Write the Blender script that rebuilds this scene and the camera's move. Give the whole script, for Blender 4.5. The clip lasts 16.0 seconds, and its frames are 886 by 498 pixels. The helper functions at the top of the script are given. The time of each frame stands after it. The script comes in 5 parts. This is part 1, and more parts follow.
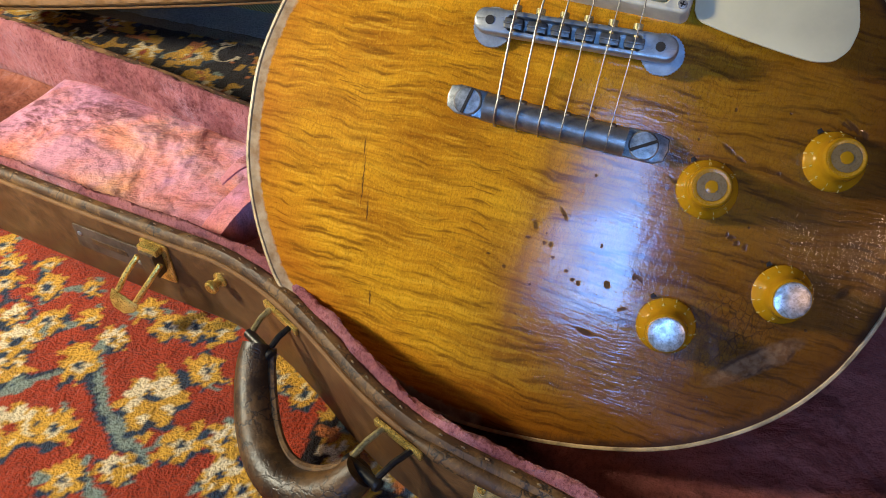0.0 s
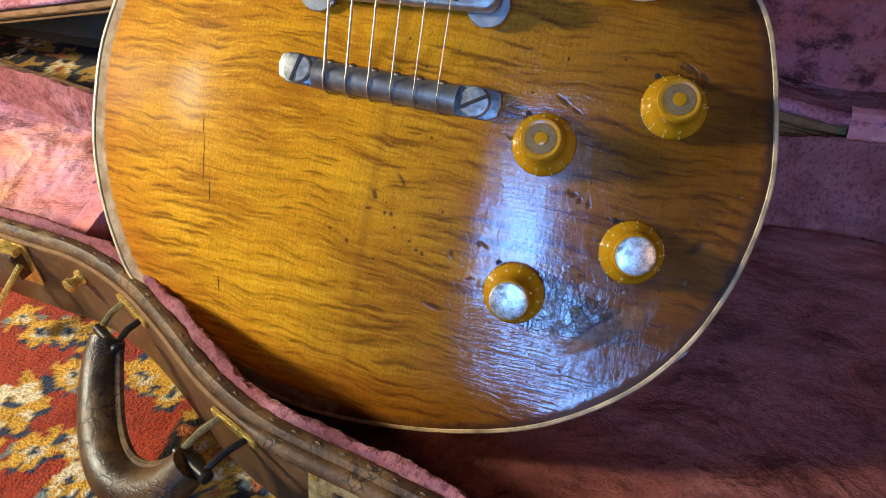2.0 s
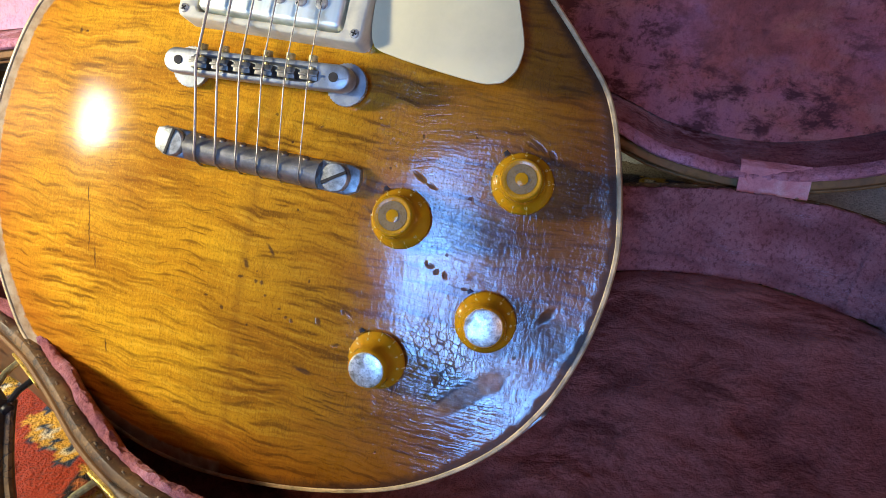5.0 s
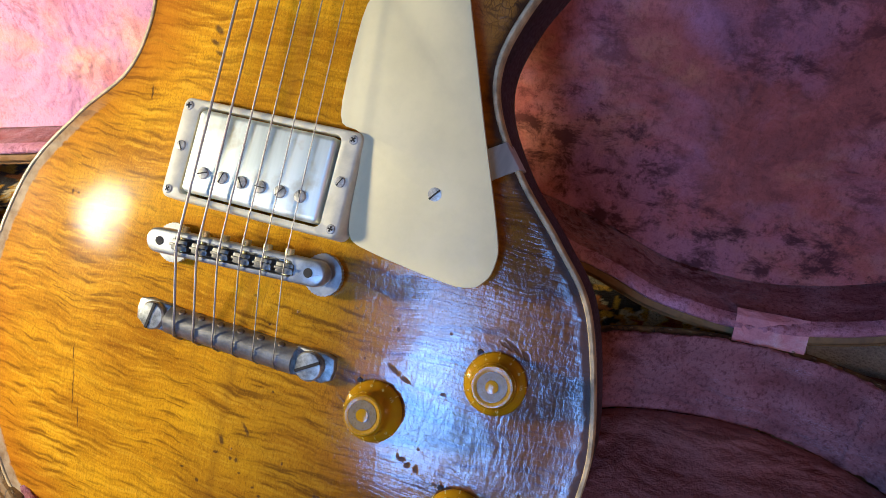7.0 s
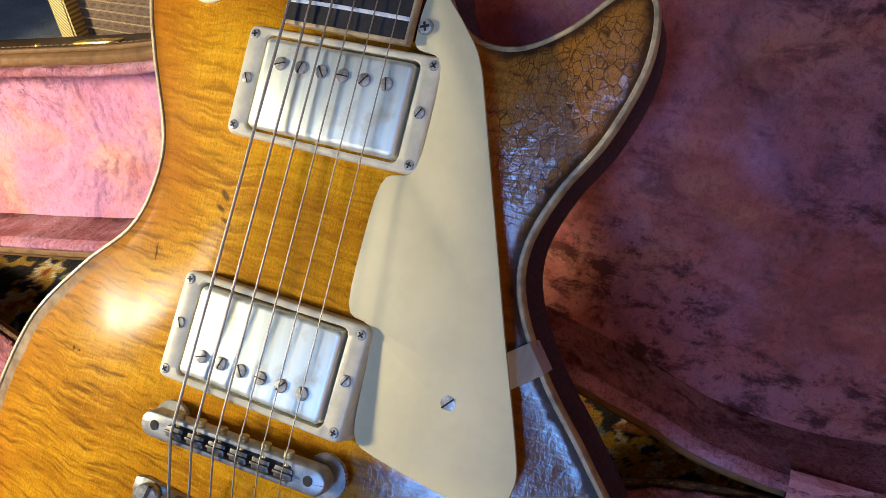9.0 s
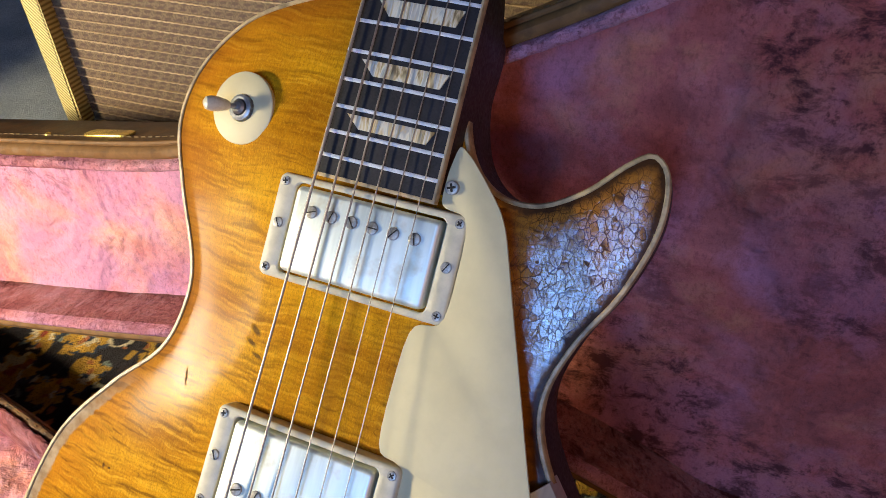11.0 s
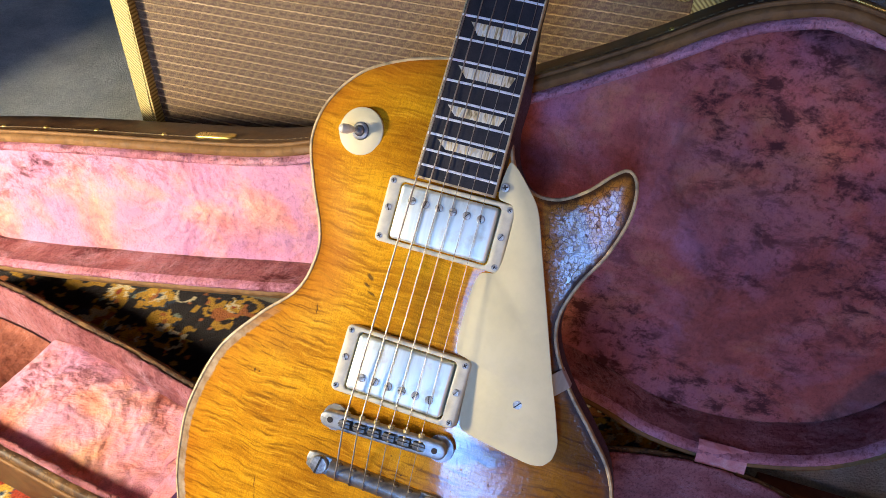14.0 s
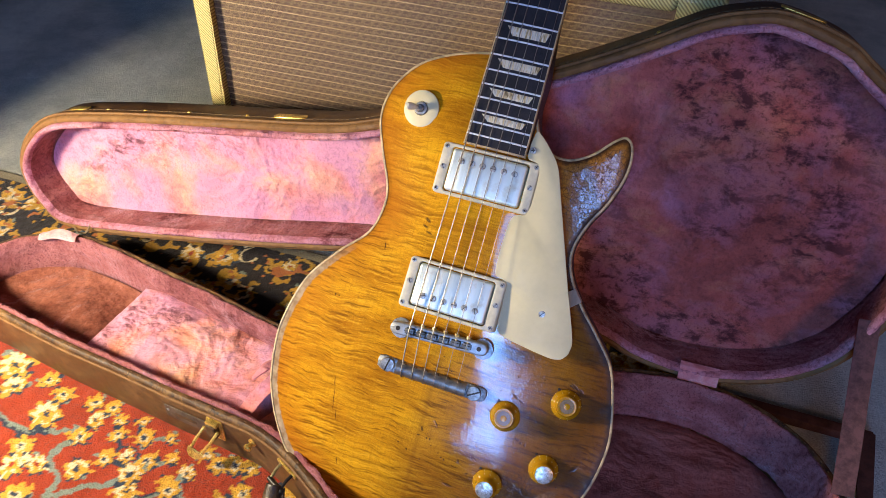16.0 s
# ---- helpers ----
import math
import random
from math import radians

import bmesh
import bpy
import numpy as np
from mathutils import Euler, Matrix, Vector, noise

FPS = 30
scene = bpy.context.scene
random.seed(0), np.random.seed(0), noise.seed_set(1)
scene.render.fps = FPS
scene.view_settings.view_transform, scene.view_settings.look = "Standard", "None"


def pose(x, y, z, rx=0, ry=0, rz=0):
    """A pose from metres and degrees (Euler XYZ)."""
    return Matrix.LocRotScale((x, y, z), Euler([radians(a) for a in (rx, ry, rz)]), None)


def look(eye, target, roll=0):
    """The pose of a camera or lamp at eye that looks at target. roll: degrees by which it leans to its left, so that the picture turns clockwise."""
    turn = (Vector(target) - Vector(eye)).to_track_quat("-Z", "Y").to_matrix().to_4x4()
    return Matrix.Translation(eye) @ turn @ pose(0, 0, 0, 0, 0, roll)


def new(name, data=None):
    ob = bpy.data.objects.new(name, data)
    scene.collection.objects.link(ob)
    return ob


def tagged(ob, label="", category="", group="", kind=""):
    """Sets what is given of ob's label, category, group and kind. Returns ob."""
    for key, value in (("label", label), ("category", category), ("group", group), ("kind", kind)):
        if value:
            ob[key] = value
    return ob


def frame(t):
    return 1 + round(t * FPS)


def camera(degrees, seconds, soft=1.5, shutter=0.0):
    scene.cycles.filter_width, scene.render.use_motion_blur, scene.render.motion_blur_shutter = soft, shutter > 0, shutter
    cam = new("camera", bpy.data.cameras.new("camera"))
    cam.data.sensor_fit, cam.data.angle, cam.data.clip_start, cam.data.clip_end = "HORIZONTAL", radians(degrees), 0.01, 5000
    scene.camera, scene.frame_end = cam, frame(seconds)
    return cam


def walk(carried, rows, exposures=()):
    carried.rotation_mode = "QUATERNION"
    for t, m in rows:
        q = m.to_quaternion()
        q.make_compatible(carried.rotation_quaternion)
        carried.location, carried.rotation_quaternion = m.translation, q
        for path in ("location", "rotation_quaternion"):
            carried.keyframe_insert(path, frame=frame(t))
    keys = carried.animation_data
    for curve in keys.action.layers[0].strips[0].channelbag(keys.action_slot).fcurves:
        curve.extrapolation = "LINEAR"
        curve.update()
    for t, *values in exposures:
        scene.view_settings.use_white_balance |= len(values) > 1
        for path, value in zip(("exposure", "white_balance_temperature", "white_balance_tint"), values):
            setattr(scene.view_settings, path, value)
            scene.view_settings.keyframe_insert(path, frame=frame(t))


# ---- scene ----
# the camera and its way: seconds, eye, yaw, pitch, roll
cam = camera(61.1, 16.0, soft=0.4)
PATH = [
    (0.0, 0.0479, -0.3043, 0.3570, 19.398, -43.559, 0.627),
    (0.5, 0.0699, -0.2938, 0.3430, 20.237, -42.391, -0.557),
    (1.0, 0.0903, -0.2929, 0.3349, 20.581, -41.608, -1.517),
    (1.5, 0.1067, -0.2877, 0.3293, 20.696, -41.274, -2.312),
    (2.0, 0.1227, -0.2821, 0.3219, 20.557, -41.038, -2.750),
    (2.5, 0.1389, -0.2751, 0.3181, 20.456, -41.077, -3.071),
    (3.2, 0.1575, -0.2670, 0.3194, 20.371, -41.680, -3.401),
    (5.3, 0.1775, -0.2479, 0.3620, 20.363, -40.659, -2.805),
    (6.0, 0.1792, -0.2295, 0.3936, 20.832, -40.457, -2.602),
    (6.5, 0.1810, -0.2180, 0.4013, 21.672, -39.940, -2.824),
    (7.0, 0.1834, -0.1967, 0.4063, 23.028, -39.554, -3.109),
    (7.5, 0.1785, -0.1673, 0.4179, 24.658, -39.416, -3.487),
    (8.0, 0.1718, -0.1544, 0.4306, 25.952, -39.014, -3.830),
    (8.5, 0.1685, -0.1387, 0.4393, 27.029, -38.821, -4.290),
    (9.0, 0.1688, -0.1248, 0.4455, 27.471, -38.623, -4.586),
    (9.5, 0.1672, -0.1161, 0.4512, 27.369, -38.335, -4.615),
    (10.2, 0.1556, -0.1063, 0.4744, 26.827, -38.372, -4.305),
    (12.3, 0.1356, -0.1547, 0.5611, 21.122, -39.938, -0.673),
    (13.0, 0.1387, -0.2033, 0.5917, 20.210, -40.326, 0.088),
    (13.5, 0.1367, -0.2410, 0.6053, 19.727, -40.465, 0.624),
    (14.0, 0.1347, -0.2712, 0.6225, 19.108, -40.575, 1.261),
    (14.5, 0.1329, -0.3079, 0.6373, 18.661, -40.493, 1.657),
    (15.0, 0.1314, -0.3373, 0.6422, 18.446, -40.497, 1.737),
    (15.5, 0.1352, -0.3852, 0.6666, 18.347, -40.257, 1.830),
    (16.0, 0.1445, -0.4313, 0.6867, 18.320, -40.131, 1.991),
]
walk(cam, [(t, pose(x, y, z, 90 + pitch, 0, yaw) @ pose(0, 0, 0, 0, 0, roll)) for t, x, y, z, yaw, pitch, roll in PATH],
     [(0.0, 0.05, 5480, 10), (1.5, 0.24, 5480, 10), (3.0, 0.63, 5480, 10), (5.5, 0.64, 5560, 10), (8.0, 0.35, 5800, 11), (10.0, 0.27, 5950, 11), (13.0, 0.55, 5900, 15), (15.0, 0.57, 5900, 16), (16.0, 0.43, 5900, 17)])

# ---- light: dusk sky, a cool window behind the viewer, a warm bulb low on the near side ----
world = bpy.data.worlds.new("dusk")
scene.world = world
world.use_nodes = True
_wn = world.node_tree
_sky = _wn.nodes.new("ShaderNodeTexSky")
_sky.sky_type, _sky.sun_disc = "NISHITA", False
_sky.sun_elevation, _sky.sun_rotation = radians(12), radians(160)
_wn.links.new(_sky.outputs[0], _wn.nodes["Background"].inputs[0])
_wn.nodes["Background"].inputs[1].default_value = 0.08

WINDOW = dict(x=0.14, z=1.475, w=0.54, h=1.79, y=-2.4)
LAMP_AT = (-0.68, -0.31, 0.43)


def lamp(name, kind, energy, color, m, **more):
    data = bpy.data.lights.new(name, kind)
    data.energy, data.color = energy, color
    for key, value in more.items():
        if key == "radius":
            data.shadow_soft_size = value
        elif key == "shape":
            data.shape, data.size, data.size_y = "RECTANGLE", value[0], value[1]
    ob = new(name, data)
    ob.matrix_world = m
    return ob


bulb = lamp("bulb_light", "SPOT", 30.0, (1.0, 0.85, 0.55), look(LAMP_AT, (-0.41, 0.11, -0.03)), radius=0.050)
bulb.data.spot_size, bulb.data.spot_blend = radians(90), 0.12
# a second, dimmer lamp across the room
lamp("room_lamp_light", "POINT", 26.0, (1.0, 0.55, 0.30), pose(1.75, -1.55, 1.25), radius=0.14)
# daylight through the two sashes, the upper one set dimmer
for name, energy, z, h in (("lower_sash_light", 20.5, 1.060, 0.91), ("upper_sash_light", 10.0, 1.945, 0.80)):
    lamp(name, "AREA", energy, (0.19, 0.45, 1.0), look((WINDOW["x"], WINDOW["y"] + 0.02, z), (WINDOW["x"], 0, z - 0.8)), shape=(WINDOW["w"] - 0.06, h))


# ---- node materials ----
class Nodes:
    """A node tree with short calls: n.add(type, inputs...) and links by socket."""

    def __init__(self, name):
        self.mat = bpy.data.materials.new(name)
        self.mat.use_nodes = True
        self.tree = self.mat.node_tree
        self.bsdf = self.tree.nodes["Principled BSDF"]
        self.out = self.tree.nodes["Material Output"]

    def put(self, socket, value):
        if isinstance(value, bpy.types.NodeSocket):
            self.tree.links.new(value, socket)
        elif isinstance(value, (tuple, list)) and len(value) == 3 and socket.type == "RGBA":
            socket.default_value = (*value, 1)
        else:
            socket.default_value = value

    def node(self, kind, **inputs):
        nd = self.tree.nodes.new("ShaderNode" + kind)
        for key, value in inputs.items():
            self.put(nd.inputs[key.replace("_", " ")], value)
        return nd

    def coords(self, scale=(1, 1, 1), turn=(0, 0, 0), which="Object"):
        tc = self.node("TexCoord")
        mp = self.node("Mapping", Scale=scale, Rotation=[radians(a) for a in turn])
        self.tree.links.new(tc.outputs[which], mp.inputs["Vector"])
        return mp.outputs[0]

    def noise(self, vec, scale, detail=4.0, rough=0.55, warp=0.0):
        return self.node("TexNoise", Vector=vec, Scale=scale, Detail=detail, Roughness=rough, Distortion=warp).outputs["Fac"]

    def cells(self, vec, scale, feature="F1", rand=1.0):
        nd = self.node("TexVoronoi", Vector=vec, Scale=scale, Randomness=rand)
        nd.feature = feature
        return nd.outputs["Distance"]

    def ramp(self, fac, *stops):
        nd = self.node("ValToRGB", Fac=fac)
        while len(nd.color_ramp.elements) < len(stops):
            nd.color_ramp.elements.new(0.5)
        for e, (at, col) in zip(nd.color_ramp.elements, stops):
            e.position = at
            e.color = (*col, 1) if isinstance(col, (tuple, list)) else (col, col, col, 1)
        return nd.outputs[0]

    def mix(self, fac, a, b, how="MIX"):
        nd = self.tree.nodes.new("ShaderNodeMix")
        nd.data_type, nd.blend_type = "RGBA", how
        self.put(nd.inputs[0], fac)
        self.put(nd.inputs[6], a)
        self.put(nd.inputs[7], b)
        return nd.outputs[2]

    def math(self, how, a, b=0.0, clamp=False):
        nd = self.tree.nodes.new("ShaderNodeMath")
        nd.operation, nd.use_clamp = how, clamp
        self.put(nd.inputs[0], a)
        self.put(nd.inputs[1], b)
        return nd.outputs[0]

    def bump(self, height, strength, distance, under=None):
        nd = self.node("Bump", Height=height, Strength=strength, Distance=distance)
        if under is not None:
            self.tree.links.new(under, nd.inputs["Normal"])
        return nd.outputs[0]

    def attr(self, name, out="Fac"):
        nd = self.tree.nodes.new("ShaderNodeAttribute")
        nd.attribute_name = name
        return nd.outputs[out]

    def done(self, **inputs):
        for key, value in inputs.items():
            self.put(self.bsdf.inputs[key.replace("_", " ")], value)
        return self.mat


def maple_material():
    """Amber flamed maple under crazed old lacquer, browner at the rim and over the worn, shade-toned lower side."""
    n = Nodes("flamed_maple")
    v = n.coords()
    bend = n.noise(v, 22.0, 3)
    shift = n.node("CombineXYZ", Y=n.math("MULTIPLY", n.math("SUBTRACT", bend, 0.5), 0.013)).outputs[0]
    moved = n.node("VectorMath")
    n.tree.links.new(v, moved.inputs[0])
    n.tree.links.new(shift, moved.inputs[1])
    sep = n.node("SeparateXYZ", Vector=v)

    def stretched(sx, sy, detail, warp):
        m = n.node("Mapping", Vector=moved.outputs[0], Scale=(sx, sy, 20)).outputs[0]
        return n.noise(m, 1.0, detail, 0.5, warp)

    def mark(x, y, a, b, turn, crisp=0.55, after=None):
        """A worn spot: ellipse of half axes a, b in millimetres with a ragged edge."""
        m = n.node("Mapping", Location=(x * 0.001, y * 0.001, 0), Rotation=(0, 0, radians(turn)), Scale=(a * 0.001, b * 0.001, 1.0))
        m.vector_type = "TEXTURE"
        way = ragged.outputs[0]
        if after is not None:
            # chained one after the other, so that the shader need not hold all marks at once
            step = n.node("VectorMath")
            step.operation = "MULTIPLY_ADD"
            n.tree.links.new(after, step.inputs[0])
            step.inputs[1].default_value = (1e-9, 1e-9, 1e-9)
            n.tree.links.new(way, step.inputs[2])
            way = step.outputs[0]
        n.tree.links.new(way, m.inputs["Vector"])
        far = n.node("VectorMath")
        far.operation = "LENGTH"
        n.tree.links.new(m.outputs[0], far.inputs[0])
        return n.ramp(far.outputs["Value"], (1 - crisp, 1.0), (1.0, 0.0))

    rag = n.node("TexNoise", Vector=v, Scale=330.0, Detail=3.0)
    off = n.node("VectorMath")
    off.operation = "SUBTRACT"
    n.tree.links.new(rag.outputs["Color"], off.inputs[0])
    off.inputs[1].default_value = (0.5, 0.5, 0.5)
    small = n.node("VectorMath")
    small.operation = "SCALE"
    small.inputs["Scale"].default_value = 0.0020
    n.tree.links.new(off.outputs[0], small.inputs[0])
    ragged = n.node("VectorMath")
    n.tree.links.new(v, ragged.inputs[0])
    n.tree.links.new(small.outputs[0], ragged.inputs[1])

    def strokes(sx, sy, detail, lift):
        """Dark strokes across the grain, each with one crisp edge and one that fades."""
        at = n.node("Mapping", Vector=moved.outputs[0], Scale=(sx, sy, 20)).outputs[0]
        up = n.node("Mapping", Vector=moved.outputs[0], Scale=(sx, sy, 20), Location=(0, lift, 0)).outputs[0]
        a, b = n.noise(at, 1.0, detail, 0.5), n.noise(up, 1.0, detail, 0.5)
        return a, n.math("SUBTRACT", b, a)

    s1, d1 = strokes(31, 205, 2.0, 0.20)
    s2, d2 = strokes(46, 330, 2.0, 0.24)
    fine = stretched(60, 700, 2.0, 0.4)
    grain = n.noise(n.node("Mapping", Vector=v, Scale=(900, 35, 40)).outputs[0], 1.0, 3.0)
    blotch = n.noise(v, 16.0, 4.0, 0.6)
    edge = n.attr("edge")
    wide = n.noise(n.node("Mapping", Vector=moved.outputs[0], Scale=(14, 42, 20)).outputs[0], 1.0, 2.0)
    base = n.ramp(n.math("ADD", n.math("MULTIPLY", wide, 0.75), n.math("MULTIPLY", fine, 0.25)),
                  (0.32, (0.38, 0.135, 0.002)), (0.45, (0.56, 0.230, 0.003)), (0.58, (0.70, 0.325, 0.004)), (0.74, (0.80, 0.405, 0.005)))
    patch = n.ramp(n.noise(v, 26.0, 3.0), (0.36, 0.10), (0.58, 1.0))
    dark1 = n.math("MULTIPLY", n.ramp(s1, (0.41, 1.0), (0.54, 0.0)), n.ramp(d1, (-0.04, 0.30), (0.06, 1.0)))
    dark2 = n.math("MULTIPLY", n.ramp(s2, (0.41, 1.0), (0.53, 0.0)), n.ramp(d2, (-0.04, 0.30), (0.07, 1.0)))
    stripe = n.math("MAXIMUM", n.math("MULTIPLY", dark1, patch), n.math("MULTIPLY", dark2, n.math("SUBTRACT", 1.05, patch)))
    stripe = n.math("MULTIPLY", stripe, n.ramp(sep.outputs[1], (0.02, 0.82), (0.12, 0.52)), True)
    base = n.mix(stripe, base, (0.165, 0.060, 0.004))
    shine = n.math("MULTIPLY", n.ramp(n.math("MULTIPLY", d1, -1.0), (0.03, 0.0), (0.09, 1.0)), n.math("MULTIPLY", patch, 0.55))
    base = n.mix(shine, base, (0.86, 0.46, 0.020))
    base = n.mix(n.math("MULTIPLY", n.ramp(grain, (0.35, 1.0), (0.62, 0.0)), 0.26), base, (0.30, 0.13, 0.01))
    pores = n.noise(n.node("Mapping", Vector=v, Scale=(1500, 700, 300)).outputs[0], 1.0, 3.0, 0.7)
    base = n.mix(n.ramp(pores, (0.30, 0.55), (0.50, 0.0)), base, (0.20, 0.075, 0.006))
    base = n.mix(n.ramp(pores, (0.56, 0.0), (0.72, 0.40)), base, (0.86, 0.48, 0.03))
    # one plank joins the other on the middle line
    seam = n.ramp(n.math("ABSOLUTE", n.math("SUBTRACT", sep.outputs[0], 0.003)), (0.0, 0.35), (0.0005, 0.0))
    base = n.mix(seam, base, (0.22, 0.08, 0.01))
    # shaded finish along the rim
    base = n.mix(n.ramp(n.math("ADD", edge, n.math("MULTIPLY", n.math("SUBTRACT", blotch, 0.5), 0.5)), (0.0, 0.70), (0.34, 0.0)), base,
                 n.mix(stripe, (0.46, 0.135, 0.006), (0.12, 0.032, 0.004)))
    # worn, browned lower treble side; the lamp's falloff is put into its colour
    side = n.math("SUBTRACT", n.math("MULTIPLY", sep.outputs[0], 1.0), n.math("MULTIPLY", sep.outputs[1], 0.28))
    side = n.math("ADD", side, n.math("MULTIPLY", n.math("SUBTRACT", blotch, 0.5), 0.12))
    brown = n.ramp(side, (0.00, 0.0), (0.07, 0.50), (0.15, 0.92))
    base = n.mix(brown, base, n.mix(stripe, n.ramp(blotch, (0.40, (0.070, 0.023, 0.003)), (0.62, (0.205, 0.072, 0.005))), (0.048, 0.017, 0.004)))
    base = n.mix(n.math("MULTIPLY", n.ramp(n.math("SUBTRACT", sep.outputs[0], 0.0), (0.050, 0.0), (0.075, 1.0)), n.ramp(sep.outputs[1], (0.09, 0.0), (0.13, 0.92))), base, n.mix(stripe, (0.46, 0.180, 0.022), (0.18, 0.066, 0.012)))
    horn = n.ramp(n.math("ADD", sep.outputs[0], n.math("MULTIPLY", n.math("SUBTRACT", blotch, 0.5), 0.03)), (0.036, 0.0), (0.056, 1.0))
    crazed = n.math("MAXIMUM", brown, n.math("MULTIPLY", horn, 0.95))
    # lacquer crazing
    cracks = n.cells(n.node("Mapping", Vector=ragged.outputs[0], Scale=(1.5, 0.70, 0.2)).outputs[0], 300.0, "DISTANCE_TO_EDGE")
    cracks2 = n.cells(n.node("Mapping", Vector=moved.outputs[0], Scale=(1.8, 0.45, 0.2), Rotation=(0, 0, radians(14))).outputs[0], 190.0, "DISTANCE_TO_EDGE")
    crack = n.math("MINIMUM", n.ramp(cracks, (0.0, 0.0), (0.030, 1.0)), n.ramp(cracks2, (0.0, 0.0), (0.024, 1.0)))
    worst = n.math("MAXIMUM", mark(95, -112, 48, 26, 40, 0.7), mark(92, 168, 38, 56, 0, 0.35))
    broken = n.math("MAXIMUM", n.ramp(n.noise(v, 26.0, 4.0, 0.6), (0.42, 0.05), (0.66, 0.55)), n.math("MULTIPLY", worst, 1.0))
    gap = n.math("MULTIPLY", n.math("MULTIPLY", n.math("SUBTRACT", 1.0, crack), crazed), broken)
    plates = n.cells(n.node("Mapping", Vector=ragged.outputs[0], Scale=(1.15, 0.80, 0.2)).outputs[0], 255.0, "DISTANCE_TO_EDGE")
    wide_gap = n.math("MULTIPLY", n.math("MULTIPLY", n.ramp(plates, (0.020, 1.0), (0.060, 0.0)), worst), n.ramp(n.noise(v, 70.0, 3.0), (0.36, 0.45), (0.56, 1.0)))
    gap = n.math("MAXIMUM", gap, wide_gap)
    base = n.mix(n.math("MULTIPLY", gap, 0.8), base, (0.025, 0.012, 0.007))
    net = n.cells(n.node("Mapping", Vector=moved.outputs[0], Scale=(1.7, 0.62, 0.2), Rotation=(0, 0, radians(-8))).outputs[0], 260.0, "DISTANCE_TO_EDGE")
    middle = n.ramp(n.math("ADD", n.math("ADD", sep.outputs[0], 0.2), n.math("MULTIPLY", n.math("SUBTRACT", blotch, 0.5), 0.10)), (0.165, 0.0), (0.225, 1.0))
    hair = n.math("MULTIPLY", n.math("MULTIPLY", n.ramp(net, (0.0, 1.0), (0.034, 0.0)), middle), n.ramp(n.noise(v, 45.0, 3.0), (0.40, 0.15), (0.60, 0.75)))
    base = n.mix(n.math("MULTIPLY", hair, 0.6), base, (0.035, 0.016, 0.007))
    gap = n.math("MAXIMUM", gap, n.math("MULTIPLY", hair, 0.5))
    # dark rubbed line beside the binding
    rub_or_shade = n.math("MULTIPLY", n.ramp(n.math("ADD", edge, n.math("MULTIPLY", n.math("SUBTRACT", n.noise(v, 160.0, 4.0), 0.5), 0.06)), (0.014, 1.0), (0.048, 0.0)), n.math("ADD", n.math("MULTIPLY", crazed, 0.80), 0.2))
    base = n.mix(rub_or_shade, base, (0.055, 0.024, 0.011))
    # finish rubbed off to grey wood beside the bass-side binding
    left = n.math("MULTIPLY", n.ramp(sep.outputs[0], (-0.11, 1.0), (-0.085, 0.0)), n.ramp(sep.outputs[1], (0.03, 1.0), (0.06, 0.0)))
    pale = n.math("MULTIPLY", left, n.ramp(n.math("ADD", edge, n.math("MULTIPLY", n.math("SUBTRACT", n.noise(v, 300.0, 4.0), 0.5), 0.04)), (0.052, 1.0), (0.064, 0.0)))
    base = n.mix(n.math("MULTIPLY", pale, 0.85), base, n.ramp(n.noise(v, 120.0, 4.0), (0.35, (0.24, 0.16, 0.085)), (0.65, (0.46, 0.36, 0.22))))
    # dents, chips, one long scar
    dent = n.ramp(n.cells(ragged.outputs[0], 48.0), (0.022, 1.0), (0.036, 0.0))
    dents = n.math("MULTIPLY", dent, n.ramp(n.noise(v, 20.0, 1), (0.52, 0.0), (0.58, 1.0)))
    chip = n.math("MULTIPLY", n.ramp(n.cells(ragged.outputs[0], 105.0), (0.050, 1.0), (0.085, 0.0)), n.ramp(n.noise(v, 17.0, 2), (0.53, 0.0), (0.57, 1.0)))
    dents = n.math("MAXIMUM", dents, n.math("MULTIPLY", chip, middle))
